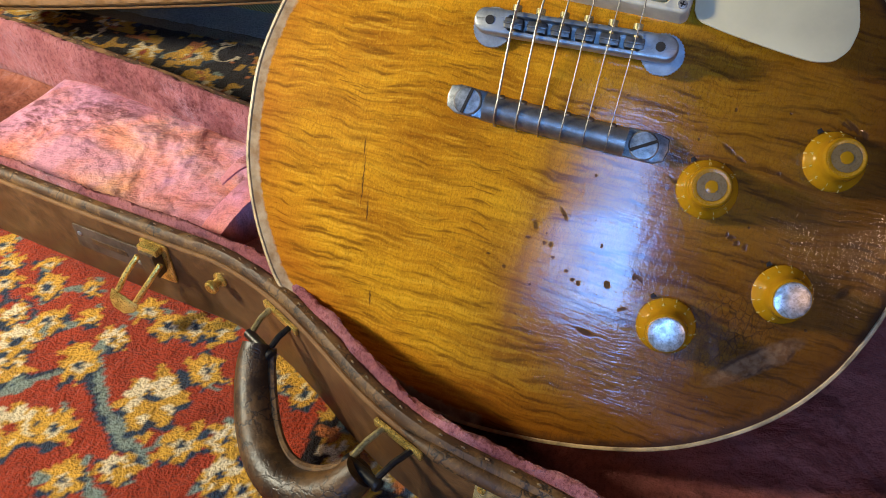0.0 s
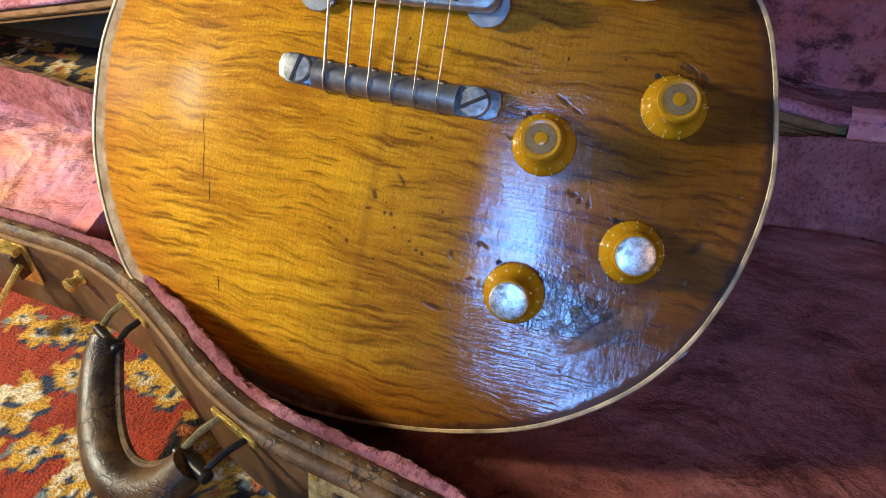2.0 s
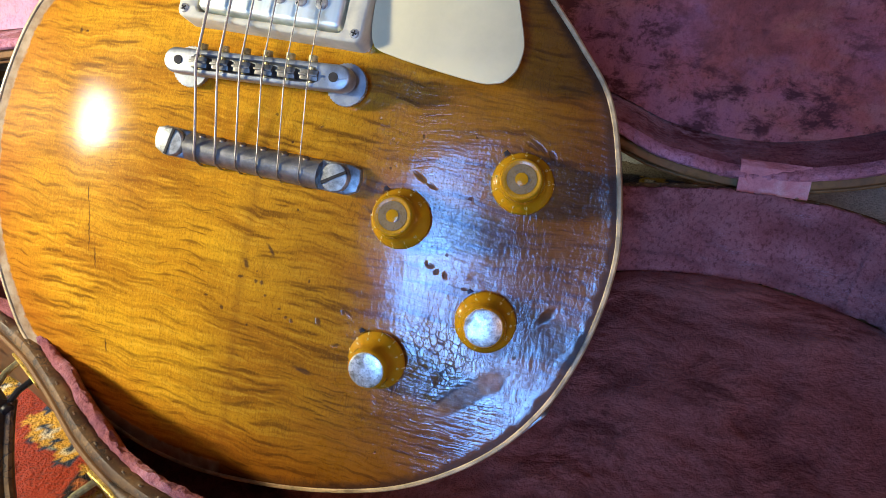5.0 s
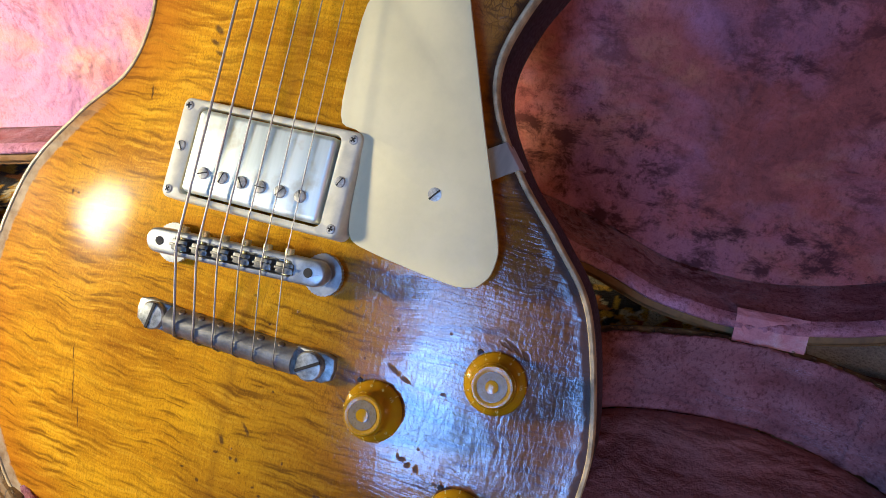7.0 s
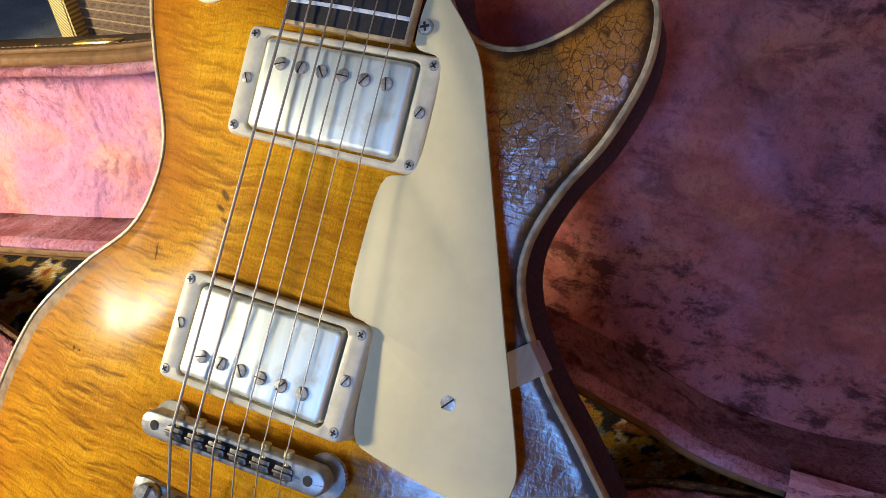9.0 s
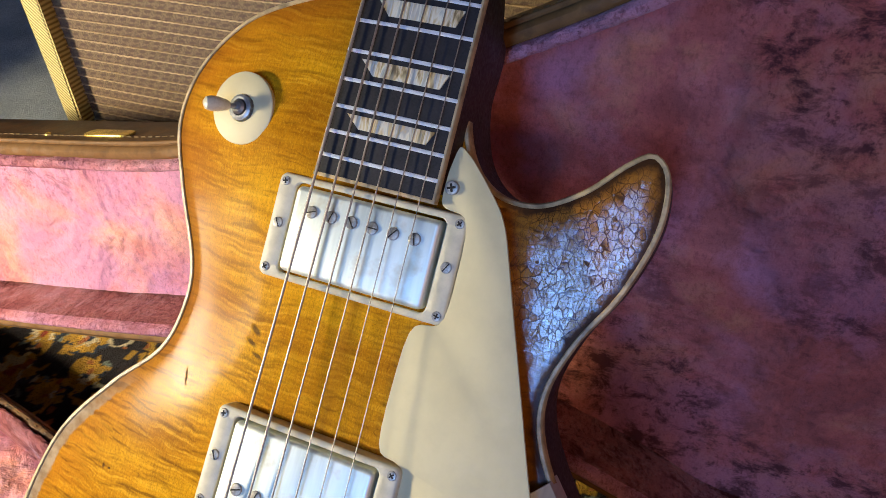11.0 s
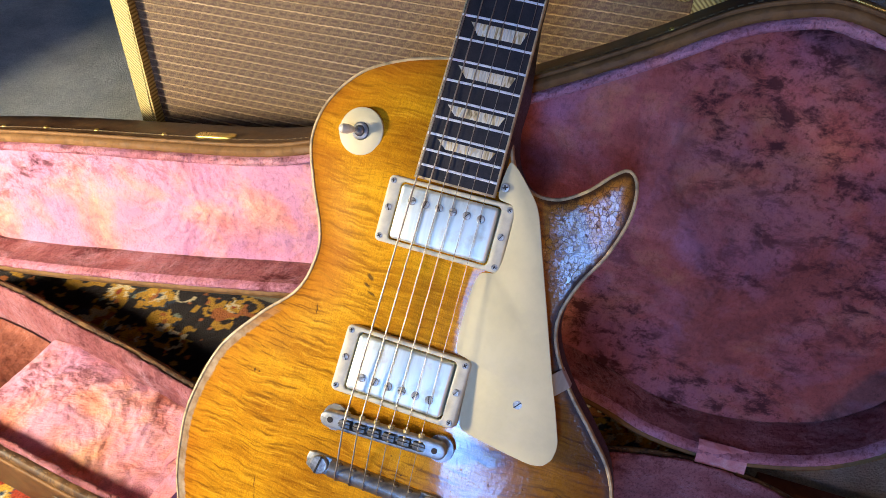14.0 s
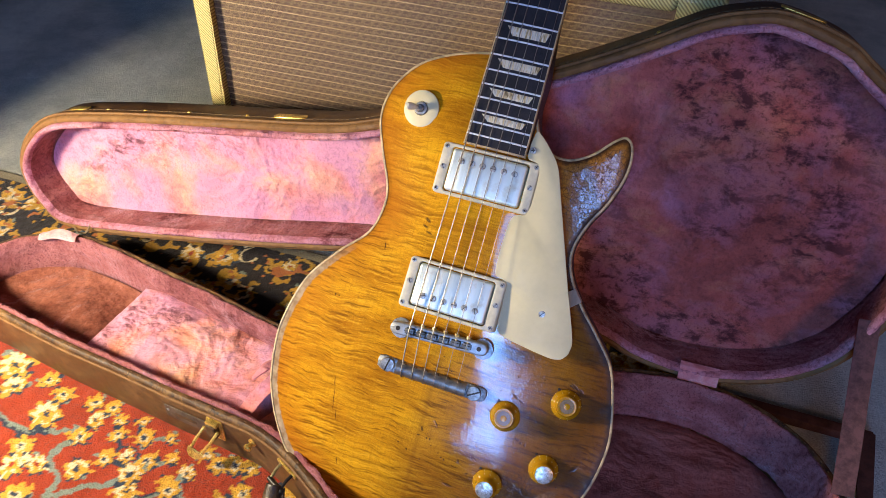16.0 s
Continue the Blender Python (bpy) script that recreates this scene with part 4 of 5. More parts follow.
def shell(owner, outline, depth, pad, outside, rise=0.0):
    """Leatherette shell, welt, piping, stitches and velvet lining of one half of the case; its opening lies in z = 0."""
    out = spline(outline, 320)
    bm = bmesh.new()
    prof = [(0.012, -depth), (0.004, -depth + 0.003), (0.0, -depth + 0.010), (0.0006, -depth * 0.5), (0.0, -0.0125), (0.0006, -0.0072), (0.0020, -0.0062)]
    rings(bm, [flat_loop(inset(out, d), z) for d, z in prof], True, (True, False))
    part("shell", bm, LEATHER, owner, "scuffed brown leatherette shell")
    # twisted cord laid along the edge
    cord = spline(outline, 1900)
    s_len = np.r_[0, np.cumsum(np.linalg.norm(np.diff(cord, axis=0), axis=1))]
    bm = bmesh.new()
    loops = []
    for k in range(8):
        a = 2 * math.pi * k / 8
        r = (0.0017 if outside else 0.0014) * (1 + (0.0 if outside else 0.10) * np.sin(2 * math.pi * s_len / 0.0030 + 2 * a))
        q = np.array([inset(cord, 0.0008 - 0.0001 * math.cos(a))])[0]
        side = (cord - inset(cord, 0.001)) / 0.001
        loops.append([(x, y, -0.0058 + rr * math.sin(a)) for (x, y), rr in zip(q + side * (r * math.cos(a))[:, None], r)])
    rings(bm, loops + [loops[0]])
    part("piping", bm, PIPING, owner, "twisted tan cord piping round the edge")
    bm = bmesh.new()
    wide = spline(outline, 900)
    loops = []
    for k, (d, z) in enumerate([(0.0020, -0.0064), (0.0019, -0.0040), (0.0028, -0.0012), (0.0048, 0.0004), (0.0082, 0.0002), (0.0102, -0.0016), (0.0104, -0.006)]):
        q = inset(wide, d)
        dz = 0.0003 * (soft_noise(q[:, 0] + 0.01 * k, q[:, 1], 160) - 0.5)
        loops.append([(x, y, z + w) for (x, y), w in zip(q, dz)])
    rings(bm, loops)
    part("welt", bm, PIPING if outside else DARKEDGE, owner, "tan rolled leather edge" if outside else "dark worn welt of the rim")
    # stitches along the welt
    bm = bmesh.new()
    row = spline(outline, 400)
    lane = inset(row, -0.0004 if outside else 0.0066)
    lift = -0.0165 if outside else 0.0004
    for i in range(0, 400, 2 if not outside else 1):
        a, b = lane[i], lane[i] + (lane[(i + 1) % 400] - lane[i]) * (0.30 if not outside else 0.6)
        tube([(a[0], a[1], lift), ((a[0] + b[0]) / 2, (a[1] + b[1]) / 2, lift + (0.0 if outside else 0.0006)), (b[0], b[1], lift)], 0.0004, 5, bm)
    tagged(part("stitching", bm, STITCH, owner, "pale thread stitches"), kind="stuff")
    # padded lining: rolled velvet edge, walls, floor
    bm = bmesh.new()
    prof = [(0.0102, -0.0050), (0.0103, 0.0002), (0.0110, 0.0020), (0.0122, 0.0028), (0.0137, 0.0026), (0.0150, 0.0012), (0.0160, -0.006), (0.0168, -0.016), (0.0172, -depth * 0.55), (0.0180, pad - 0.004)]
    if outside:
        prof = [(0.0102, -0.0050), (0.0103, 0.0006), (0.0112, 0.0036), (0.0130, 0.0050), (0.0152, 0.0046), (0.0170, 0.0026), (0.0178, -0.003), (0.0177, -0.016), (0.0179, -depth * 0.55), (0.0183, pad - 0.004)]
    loops = []
    close = spline(outline, 2000)
    for k, (d, z) in enumerate(prof):
        q = inset(close, d)
        wob = 0.0016 * (soft_noise(q[:, 0] + k * 0.004, q[:, 1], 60) - 0.5) + 0.0009 * (soft_noise(q[:, 0] + k * 0.01, q[:, 1], 420) - 0.5)
        q = inset(q, 0) + (q - inset(q, 1.0)) * 0 + np.stack([wob, wob], 1)
        loops.append([(x, y, z + 1.2 * w) for (x, y), w in zip(q, wob)])
    if outside:
        rings(bm, loops[:7])
        part("rolled_edge", bm, EDGEPINK, owner, "fuzzy pale pink velvet roll inside the rim")
        bm, loops = bmesh.new(), loops[6:]
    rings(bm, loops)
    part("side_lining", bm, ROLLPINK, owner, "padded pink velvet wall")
    base = inset(out, 0.0195)
    bm, _ = sheet(base, 0.009, lambda x, y, d: pad + rise * np.clip((-0.18 - x) / 0.12, 0, 1) + 0.003 * (soft_noise(x, y, 14) - 0.5) + 0.0014 * (soft_noise(x, y, 60) - 0.5) + 0.003 + (0.003 if outside else -0.006) * np.exp(-d / 0.006))
    part("floor_lining", bm, PINK if outside else FLOORPINK, owner, "crushed pink velvet floor" if outside else "browned worn velvet floor with shade in its colour")
    return out


def latch(owner, m, tongue):
    """Brass draw latch: base plate, lever, hinged loop."""
    ob = new("latch")
    ob.parent, ob.matrix_basis = owner, m
    ob.empty_display_size = 0.01
    part("base_plate", prism(rrect(0.020, 0.030, 0.002), 0, 0.0014, 0.0004), BRASS, ob)
    part("lever", box(-0.0055, 0.0055, -0.006, 0.012, 0.0012, 0.009, 0.0012), DARKEDGE, ob)
    part("hook", box(-0.007, 0.007, 0.010, 0.015, 0.001, 0.007, 0.001), BRASS, ob)
    if tongue:
        for s in (-1, 1):
            part("loop_arm", tube([(s * 0.0085, 0.006, 0.007), (s * 0.0085 - 0.005, -0.004, 0.016), (s * 0.0075 - 0.011, -0.016, 0.023)], 0.0018, 8), BRASS, ob)
        part("pull_tab", prism(np.array([(-0.0095, 0.0), (0.0095, 0.0), (0.0085, -0.006), (0.004, -0.010), (-0.004, -0.010), (-0.0085, -0.006)]), 0, 0.0015, 0.0004), BRASS, ob
             ).matrix_basis = pose(-0.0108, -0.015, 0.0225, -28, 0, -22)
    return ob


def case():
    tray = thing("guitar_case", pose(0, 0, 0.066), "open brown guitar case lined with pink velvet, lying on the rug", "guitar case")
    out = shell(tray, TRAY, 0.0655, -0.0605, False, 0.006)
    # raised neck block in the tray
    blk = np.array([(-0.416, 0.094), (-0.424, -0.022), (-0.300, -0.038), (-0.205, -0.046), (-0.168, -0.050), (-0.158, -0.030), (-0.150, 0.02), (-0.165, 0.062), (-0.214, 0.064), (-0.300, 0.081), (-0.380, 0.096)])
    lp = []
    for i in range(len(blk)):
        lp += [blk[i] + (blk[(i + 1) % len(blk)] - blk[i]) * k / 8 for k in range(8)]
    lp = np.array(lp)
    bm, _ = sheet(lp, 0.007, lambda x, y, d: -0.026 + 0.003 * (soft_noise(x, y, 20) - 0.5) - 0.004 * np.exp(-d / 0.004))
    rings(bm, [flat_loop(lp, -0.030), flat_loop(inset(lp, -0.001), -0.0605)])
    part("neck_block", bm, PEACHPINK, tray, "raised pink velvet neck support")
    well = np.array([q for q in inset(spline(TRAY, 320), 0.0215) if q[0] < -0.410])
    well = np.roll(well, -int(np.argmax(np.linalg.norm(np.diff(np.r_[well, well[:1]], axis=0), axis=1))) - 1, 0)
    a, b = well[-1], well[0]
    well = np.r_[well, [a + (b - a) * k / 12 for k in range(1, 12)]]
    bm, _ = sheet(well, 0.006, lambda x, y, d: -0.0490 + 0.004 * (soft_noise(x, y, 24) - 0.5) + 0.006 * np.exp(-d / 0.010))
    part("well_lining", bm, DARKWELL, tray, "dark brown velvet bottom of the headstock well")
    # curved cushion flap beside the guitar
    flap = [(-0.198, -0.045, -0.022), (-0.186, -0.020, -0.004), (-0.172, 0.004, 0.006), (-0.155, 0.022, 0.012)]
    bm = bmesh.new()
    rows = []
    for x, y, z in spline(flap, 16, False):
        rows.append([(x - 0.012, y + 0.006, z - 0.004), (x - 0.011, y + 0.0055, z - 0.001), (x, y, z + 0.002), (x + 0.006, y - 0.004, z + 0.001), (x + 0.008, y - 0.005, z - 0.006), (x + 0.008, y - 0.005, -0.055), (x - 0.012, y + 0.006, -0.055)])
    rings(bm, rows, True, (True, True))
    part("cushion_flap", bm, PINK, tray, "folded pink velvet cushion flap")
    bm = bmesh.new()
    rows = []
    for k in range(9):
        t = k / 8
        w = 0.010 * math.sin(math.pi * min(1.0, 0.12 + 0.6 * t))
        c = Vector((-0.205 + 0.016 * t, -0.004 + 0.024 * t, -0.004 + 0.010 * math.sin(2.4 * t)))
        rows.append([c + Vector((w * 0.5, -w * 0.6, 0.002)), c + Vector((0, 0, 0.004)), c + Vector((-w * 0.4, w * 0.6, -0.001)), c + Vector((-w * 0.4, w * 0.6, -0.0025)), c + Vector((0, 0, 0.0025)), c + Vector((w * 0.5, -w * 0.6, 0.0005))])
    rings(bm, rows, True, (True, True))
    part("curled_tab", bm, PATCHPINK, tray, "small curled pink cloth tab")
    bm = bmesh.new()
    rows = []
    for k in range(11):
        t = k / 10
        c = Vector((-0.572 + 0.045 * t, 0.100 + 0.014 * t, 0.0035 + 0.006 * math.sin(math.pi * t) ** 2))
        w = 0.0085 * (0.55 + 0.45 * math.sin(math.pi * (0.15 + 0.7 * t)))
        rows.append([c + Vector((0.002, -w, 0.0005)), c + Vector((0, 0, 0.0035)), c + Vector((-0.002, w, 0.001)), c + Vector((-0.002, w, -0.0006)), c + Vector((0, 0, 0.0018)), c + Vector((0.002, -w, -0.0011))])
    rings(bm, rows, True, (True, True))
    part("torn_patch", bm, PATCHPINK, tray, "torn pink cloth hinge patch curling off the rim")
    # smooth dark strip that takes the cord's place along the front
    strip = [(x, y - 0.0005, -0.0052) for x, y in inset(out, 0.0012) if -0.034 < x < 0.200 and y < 0]
    strip = spline(strip, 70, False)
    part("edge_strip", tube(strip, [0.0042 * min(1.0, 0.15 + 0.14 * i) for i in range(70)], 10), DARKEDGE, tray, "dark glossy leather edge strip")
    # front hardware
    def on_front(x, z, off=0.0):
        i = min((k for k in range(len(out)) if out[k][1] < 0.03), key=lambda k: abs(out[k][0] - x))
        t = out[(i + 1) % len(out)] - out[i - 1]
        yaw = math.degrees(math.atan2(t[1], t[0]))
        return pose(out[i][0], out[i][1], z, 0, 0, yaw) @ pose(0, -off, 0, 90, 0, 0)
    latch(tray, on_front(-0.213, -0.022), True)
    catch = new("catch_plate")
    catch.parent, catch.matrix_basis = tray, on_front(0.027, -0.0185, 0.0004) @ pose(0, 0, 0, -14)
    catch.empty_display_size = 0.01
    bm = bmesh.new()
    edge, slot = rrect(0.038, 0.020, 0.003, 5), np.array([(0.0085 * c, 0.0030 * d) for c, d in zip(np.cos(np.arctan2(rrect(0.038, 0.020, 0.003, 5)[:, 1], rrect(0.038, 0.020, 0.003, 5)[:, 0])), np.sin(np.arctan2(rrect(0.038, 0.020, 0.003, 5)[:, 1], rrect(0.038, 0.020, 0.003, 5)[:, 0])))]) + np.array((0.002, 0.001))
    rings(bm, [flat_loop(edge, 0), flat_loop(edge, 0.0022), flat_loop(inset(edge, 0.0006), 0.0028), flat_loop(slot * 1.15, 0.0028), flat_loop(slot, 0.0020), flat_loop(slot, 0.0)])
    part("plate", bm, OLIVEBRASS, catch, "tarnished brass catch plate with an oval slot")
    part("backing", box(-0.012, 0.014, -0.006, 0.007, -0.001, 0.0006), SLOT, catch)
    for sx in (-1, 1):
        part("rivet", lathe([(0.0022, 0.0026), (0.002, 0.0034), (0.001, 0.0038)], 12, (sx * 0.0155, 0.0065, 0)), BRASS, catch)
    pl = new("name_plate")
    pl.parent, pl.matrix_basis = tray, on_front(-0.257, -0.026, 0.0005)
    pl.empty_display_size = 0.01
    part("plate", prism(rrect(0.055, 0.019, 0.0015), 0, 0.0012, 0.0004), PLATE, pl, "tarnished metal maker's plate")
    for s in (-1, 1):
        part("rivet", lathe([(0.0018, 0.001), (0.0016, 0.0018), (0.0008, 0.0023)], 12, (s * 0.023, -0.003 * s, 0)), NICKEL, pl)
    part("raised_bar", box(-0.014, 0.014, -0.0022, 0.0022, 0.0011, 0.0015, 0.0002), DARKEDGE, pl)
    st = part("stud", lathe([(0.0048, 0), (0.0048, 0.001), (0.0026, 0.0022), (0.0026, 0.005), (0.0042, 0.006), (0.0042, 0.0085), (0.003, 0.0095)], 16), BRASS, tray, "small brass stud")
    st.matrix_basis = on_front(-0.172, -0.018)
    # handle with its two loops
    ends = [on_front(-0.121, -0.0115), on_front(-0.031, -0.0115)]
    a, b = ends[0].translation, ends[1].translation
    out_dir = (ends[0].to_3x3() @ Vector((0, 0, 1)) + ends[1].to_3x3() @ Vector((0, 0, 1))).normalized()
    base = new("handle")
    base.parent = tray
    base.empty_display_size = 0.01
    arc = []
    for i in range(25):
        t = i / 24
        bow = math.sin(math.pi * t ** 1.15) ** 0.62
        q = a.lerp(b, 0.03 + 0.95 * t) + out_dir * (0.018 + 0.005 * t + 0.027 * bow) + Vector((0, 0, -0.004 - 0.026 * bow))
        arc.append(q)
    thick = [0.0084 + 0.0027 * math.sin(math.pi * i / 24) ** 0.5 for i in range(25)]
    part("grip", tube(arc, thick, 14), HANDLE, base, "worn padded brown leather grip")
    inner = [q + (a.lerp(b, 0.5) - q).normalized() * (thick[i] + 0.0006) for i, q in enumerate(arc)]
    part("grip_seam", tube(inner, 0.0024, 8), DARKEDGE, base, "dark leather seam bead")
    for m, q in ((ends[0], arc[0]), (ends[1], arc[-1])):
        pl2 = part("mount_plate", prism(rrect(0.030, 0.0050, 0.001), 0, 0.0022, 0.0005), BRASS, base)
        pl2.matrix_basis = m
        for s in (-1, 1):
            foot = m @ Vector((s * 0.009, 0, 0.001))
            tip = q + (m.to_3x3() @ Vector((s * 0.008, 0, 0)))
            part("loop_arm", tube([foot, foot.lerp(tip, 0.5) + Vector((0, 0, 0.002)), tip], 0.0017, 8), BLACKSTEEL if s > 0 else OLIVEBRASS, base)
        axle = m.to_3x3() @ Vector((0.010, 0, 0))
        part("pin", tube([q - axle, q + axle], 0.0028, 10), BLACKSTEEL, base)
        knob = part("end_stud", lathe([(0.0034, 0), (0.0030, 0.0016), (0.0015, 0.0024)], 14), BLACKSTEEL, base)
        knob.matrix_basis = Matrix.Translation(q + axle) @ axle.to_track_quat("Z", "Y").to_matrix().to_4x4()
    # lid half
    yaw = radians(1.5)
    hx = Vector((math.cos(yaw), math.sin(yaw), 0))
    hs = Vector((-math.sin(yaw) * 0.196, math.cos(yaw) * 0.196, 0.981)).normalized()
    hn = hx.cross(hs)
    lid = new("lid")
    lid.parent = tray
    lid.empty_display_size = 0.01
    lid.matrix_basis = Matrix.Translation((0.22, 0.163, 0.070 - 0.066)) @ Matrix((hx, hs, hn)).transposed().to_4x4()
    tagged(lid, "standing case lid lined with crushed pink velvet")
    return tray, lid


LIDPART = case()[1]
LID_LOOP = shell(LIDPART, LID, 0.062, -0.048, True)


def lid_hardware():
    def on_top(x, z):
        i = min((k for k in range(len(LID_LOOP)) if LID_LOOP[k][1] > 0.12), key=lambda k: abs(LID_LOOP[k][0] - x))
        t = LID_LOOP[(i + 1) % len(LID_LOOP)] - LID_LOOP[i - 1]
        return pose(LID_LOOP[i][0], LID_LOOP[i][1], z, 0, 0, math.degrees(math.atan2(t[1], t[0]))) @ pose(0, 0, 0, 90, 0, 0)
    for x in (-0.755, -0.47, 0.015):
        hasp = part("hasp", prism(rrect(0.040 if x != -0.755 else 0.028, 0.013, 0.005), 0, 0.0016, 0.0005), BRASS, LIDPART, "tarnished brass hasp")
        hasp.matrix_basis = on_top(x, -0.022)
    for k, x in enumerate((-0.715, -0.66, -0.60, -0.52, -0.10)):
        nail = part("nail", lathe([(0.0024, 0), (0.0022, 0.001), (0.001, 0.0018)], 10), BRASS, LIDPART)
        nail.matrix_basis = on_top(x, -0.018)
    # cloth hinge patches and the lid stay
    def ribbon(name, pts, w, across, mat, label, thick=0.0016):
        bm = bmesh.new()
        half = Vector(across).normalized() * w / 2
        rows = []
        pts = [Vector(p) for p in pts]
        for i, p in enumerate(pts):
            t = (pts[min(i + 1, len(pts) - 1)] - pts[max(i - 1, 0)]).normalized()
            nn = t.cross(half).normalized() * thick / 2
            rows.append([p + half + nn, p - half + nn, p - half - nn, p + half - nn])
        rings(bm, rows, True, (True, True))
        return part(name, bm, mat, LIDPART, label)
    ribbon("hinge_patch", [(0.0205, 0.012, -0.004), (0.0205, 0.010, 0.001), (0.0205, 0.004, 0.004), (0.0205, -0.004, 0.005), (0.0205, -0.010, 0.007), (0.0205, -0.014, 0.010)], 0.041, (1, 0.0, 0), PATCHPINK, "pale worn cloth hinge patch")
    part("loose_cord", tube(spline([(-0.775, -0.010, 0.002), (-0.765, -0.013, 0.006), (-0.752, -0.009, 0.008), (-0.747, 0.002, 0.003)], 14, False), 0.0013, 6), STITCH, LIDPART, "loose yellowed cord end")
    stay = spline([(0.156, 0.110, -0.004), (0.156, 0.070, 0.030), (0.155, 0.026, 0.075), (0.154, -0.012, 0.112)], 14, False)
    ribbon("lid_stay", stay, 0.019, (1, 0.15, 0.1), STAY, "dusty brown cloth lid stay")


lid_hardware()


def fallen_strap():
    """A dark leather strap lying folded on the carpet behind the tray."""
    ob = thing("leather_strap", pose(0, 0, 0), "dark brown leather strap folded on the carpet beside the case", "strap")
    bm = box(0.285, 0.440, -0.007, 0.007, 0, 0.012, 0.002, m=pose(0, 0.200, 0.001, 0, 0, 0))
    part("long_run", bm, TAPE, ob)
    part("folded_end", box(-0.008, 0.008, -0.110, 0.004, 0.012, 0.016, 0.0015, m=pose(0.432, 0.197, 0.001, 0, 0, -6)), TAPE, ob)


fallen_strap()


# ---- the amplifier ----
def amplifier():
    m = pose(-0.447, 0.325, 0, 0, 0, 0.5)
    amp = thing("guitar_amplifier", m, "tweed covered guitar amplifier with an oxblood grille cloth", "amplifier")
    W, D, H, fr, fw = 0.622, 0.235, 0.410, 0.021, 0.047
    bm = bmesh.new()
    for b in ((0, fr, 0, H), (W - fw, W, 0, H), (fr, W - fw, 0, fr), (fr, W - fw, H - fr, H)):
        box(b[0], b[1], 0, D, b[2], b[3], bm=bm)
    bmesh.ops.remove_doubles(bm, verts=bm.verts[:], dist=1e-5)
    cab = part("cabinet", bm, TWEED, amp, "yellowed tweed covering")
    mod = cab.modifiers.new("round", "BEVEL")
    mod.width, mod.segments = 0.007, 3
    part("back_panel", box(fr, W - fw, D - 0.012, D - 0.002, fr, H - fr), TWEED, amp)
    bm, _ = sheet(np.array([(fr + 0.0005, fr + 0.0005), (W - fw - 0.0005, fr + 0.0005), (W - fw - 0.0005, H - fr - 0.0005), (fr + 0.0005, H - fr - 0.0005)]), 0.03, lambda x, y, d: 0 * x)
    bmesh.ops.transform(bm, matrix=pose(0, 0.016, 0, 90), verts=bm.verts[:])
    part("grille", bm, GRILLE, amp, "oxblood woven grille cloth")
    bm = bmesh.new()
    z = fr + 0.006
    while z < H - fr - 0.004:
        pts = [(x, 0.0154 - 0.0005 * abs(math.cos(x * 420)), z + 0.0004 * math.sin(x * 25 + z * 40) + 0.00045 * abs(math.sin(x * 400 + z * 600))) for x in np.linspace(fr, W - fw, 360)]
        tube(pts, 0.00085, 4, bm)
        z += 0.0092
    tagged(part("gilt_threads", bm, GILT, amp, "gilt threads woven across the cloth"), kind="stuff")


amplifier()


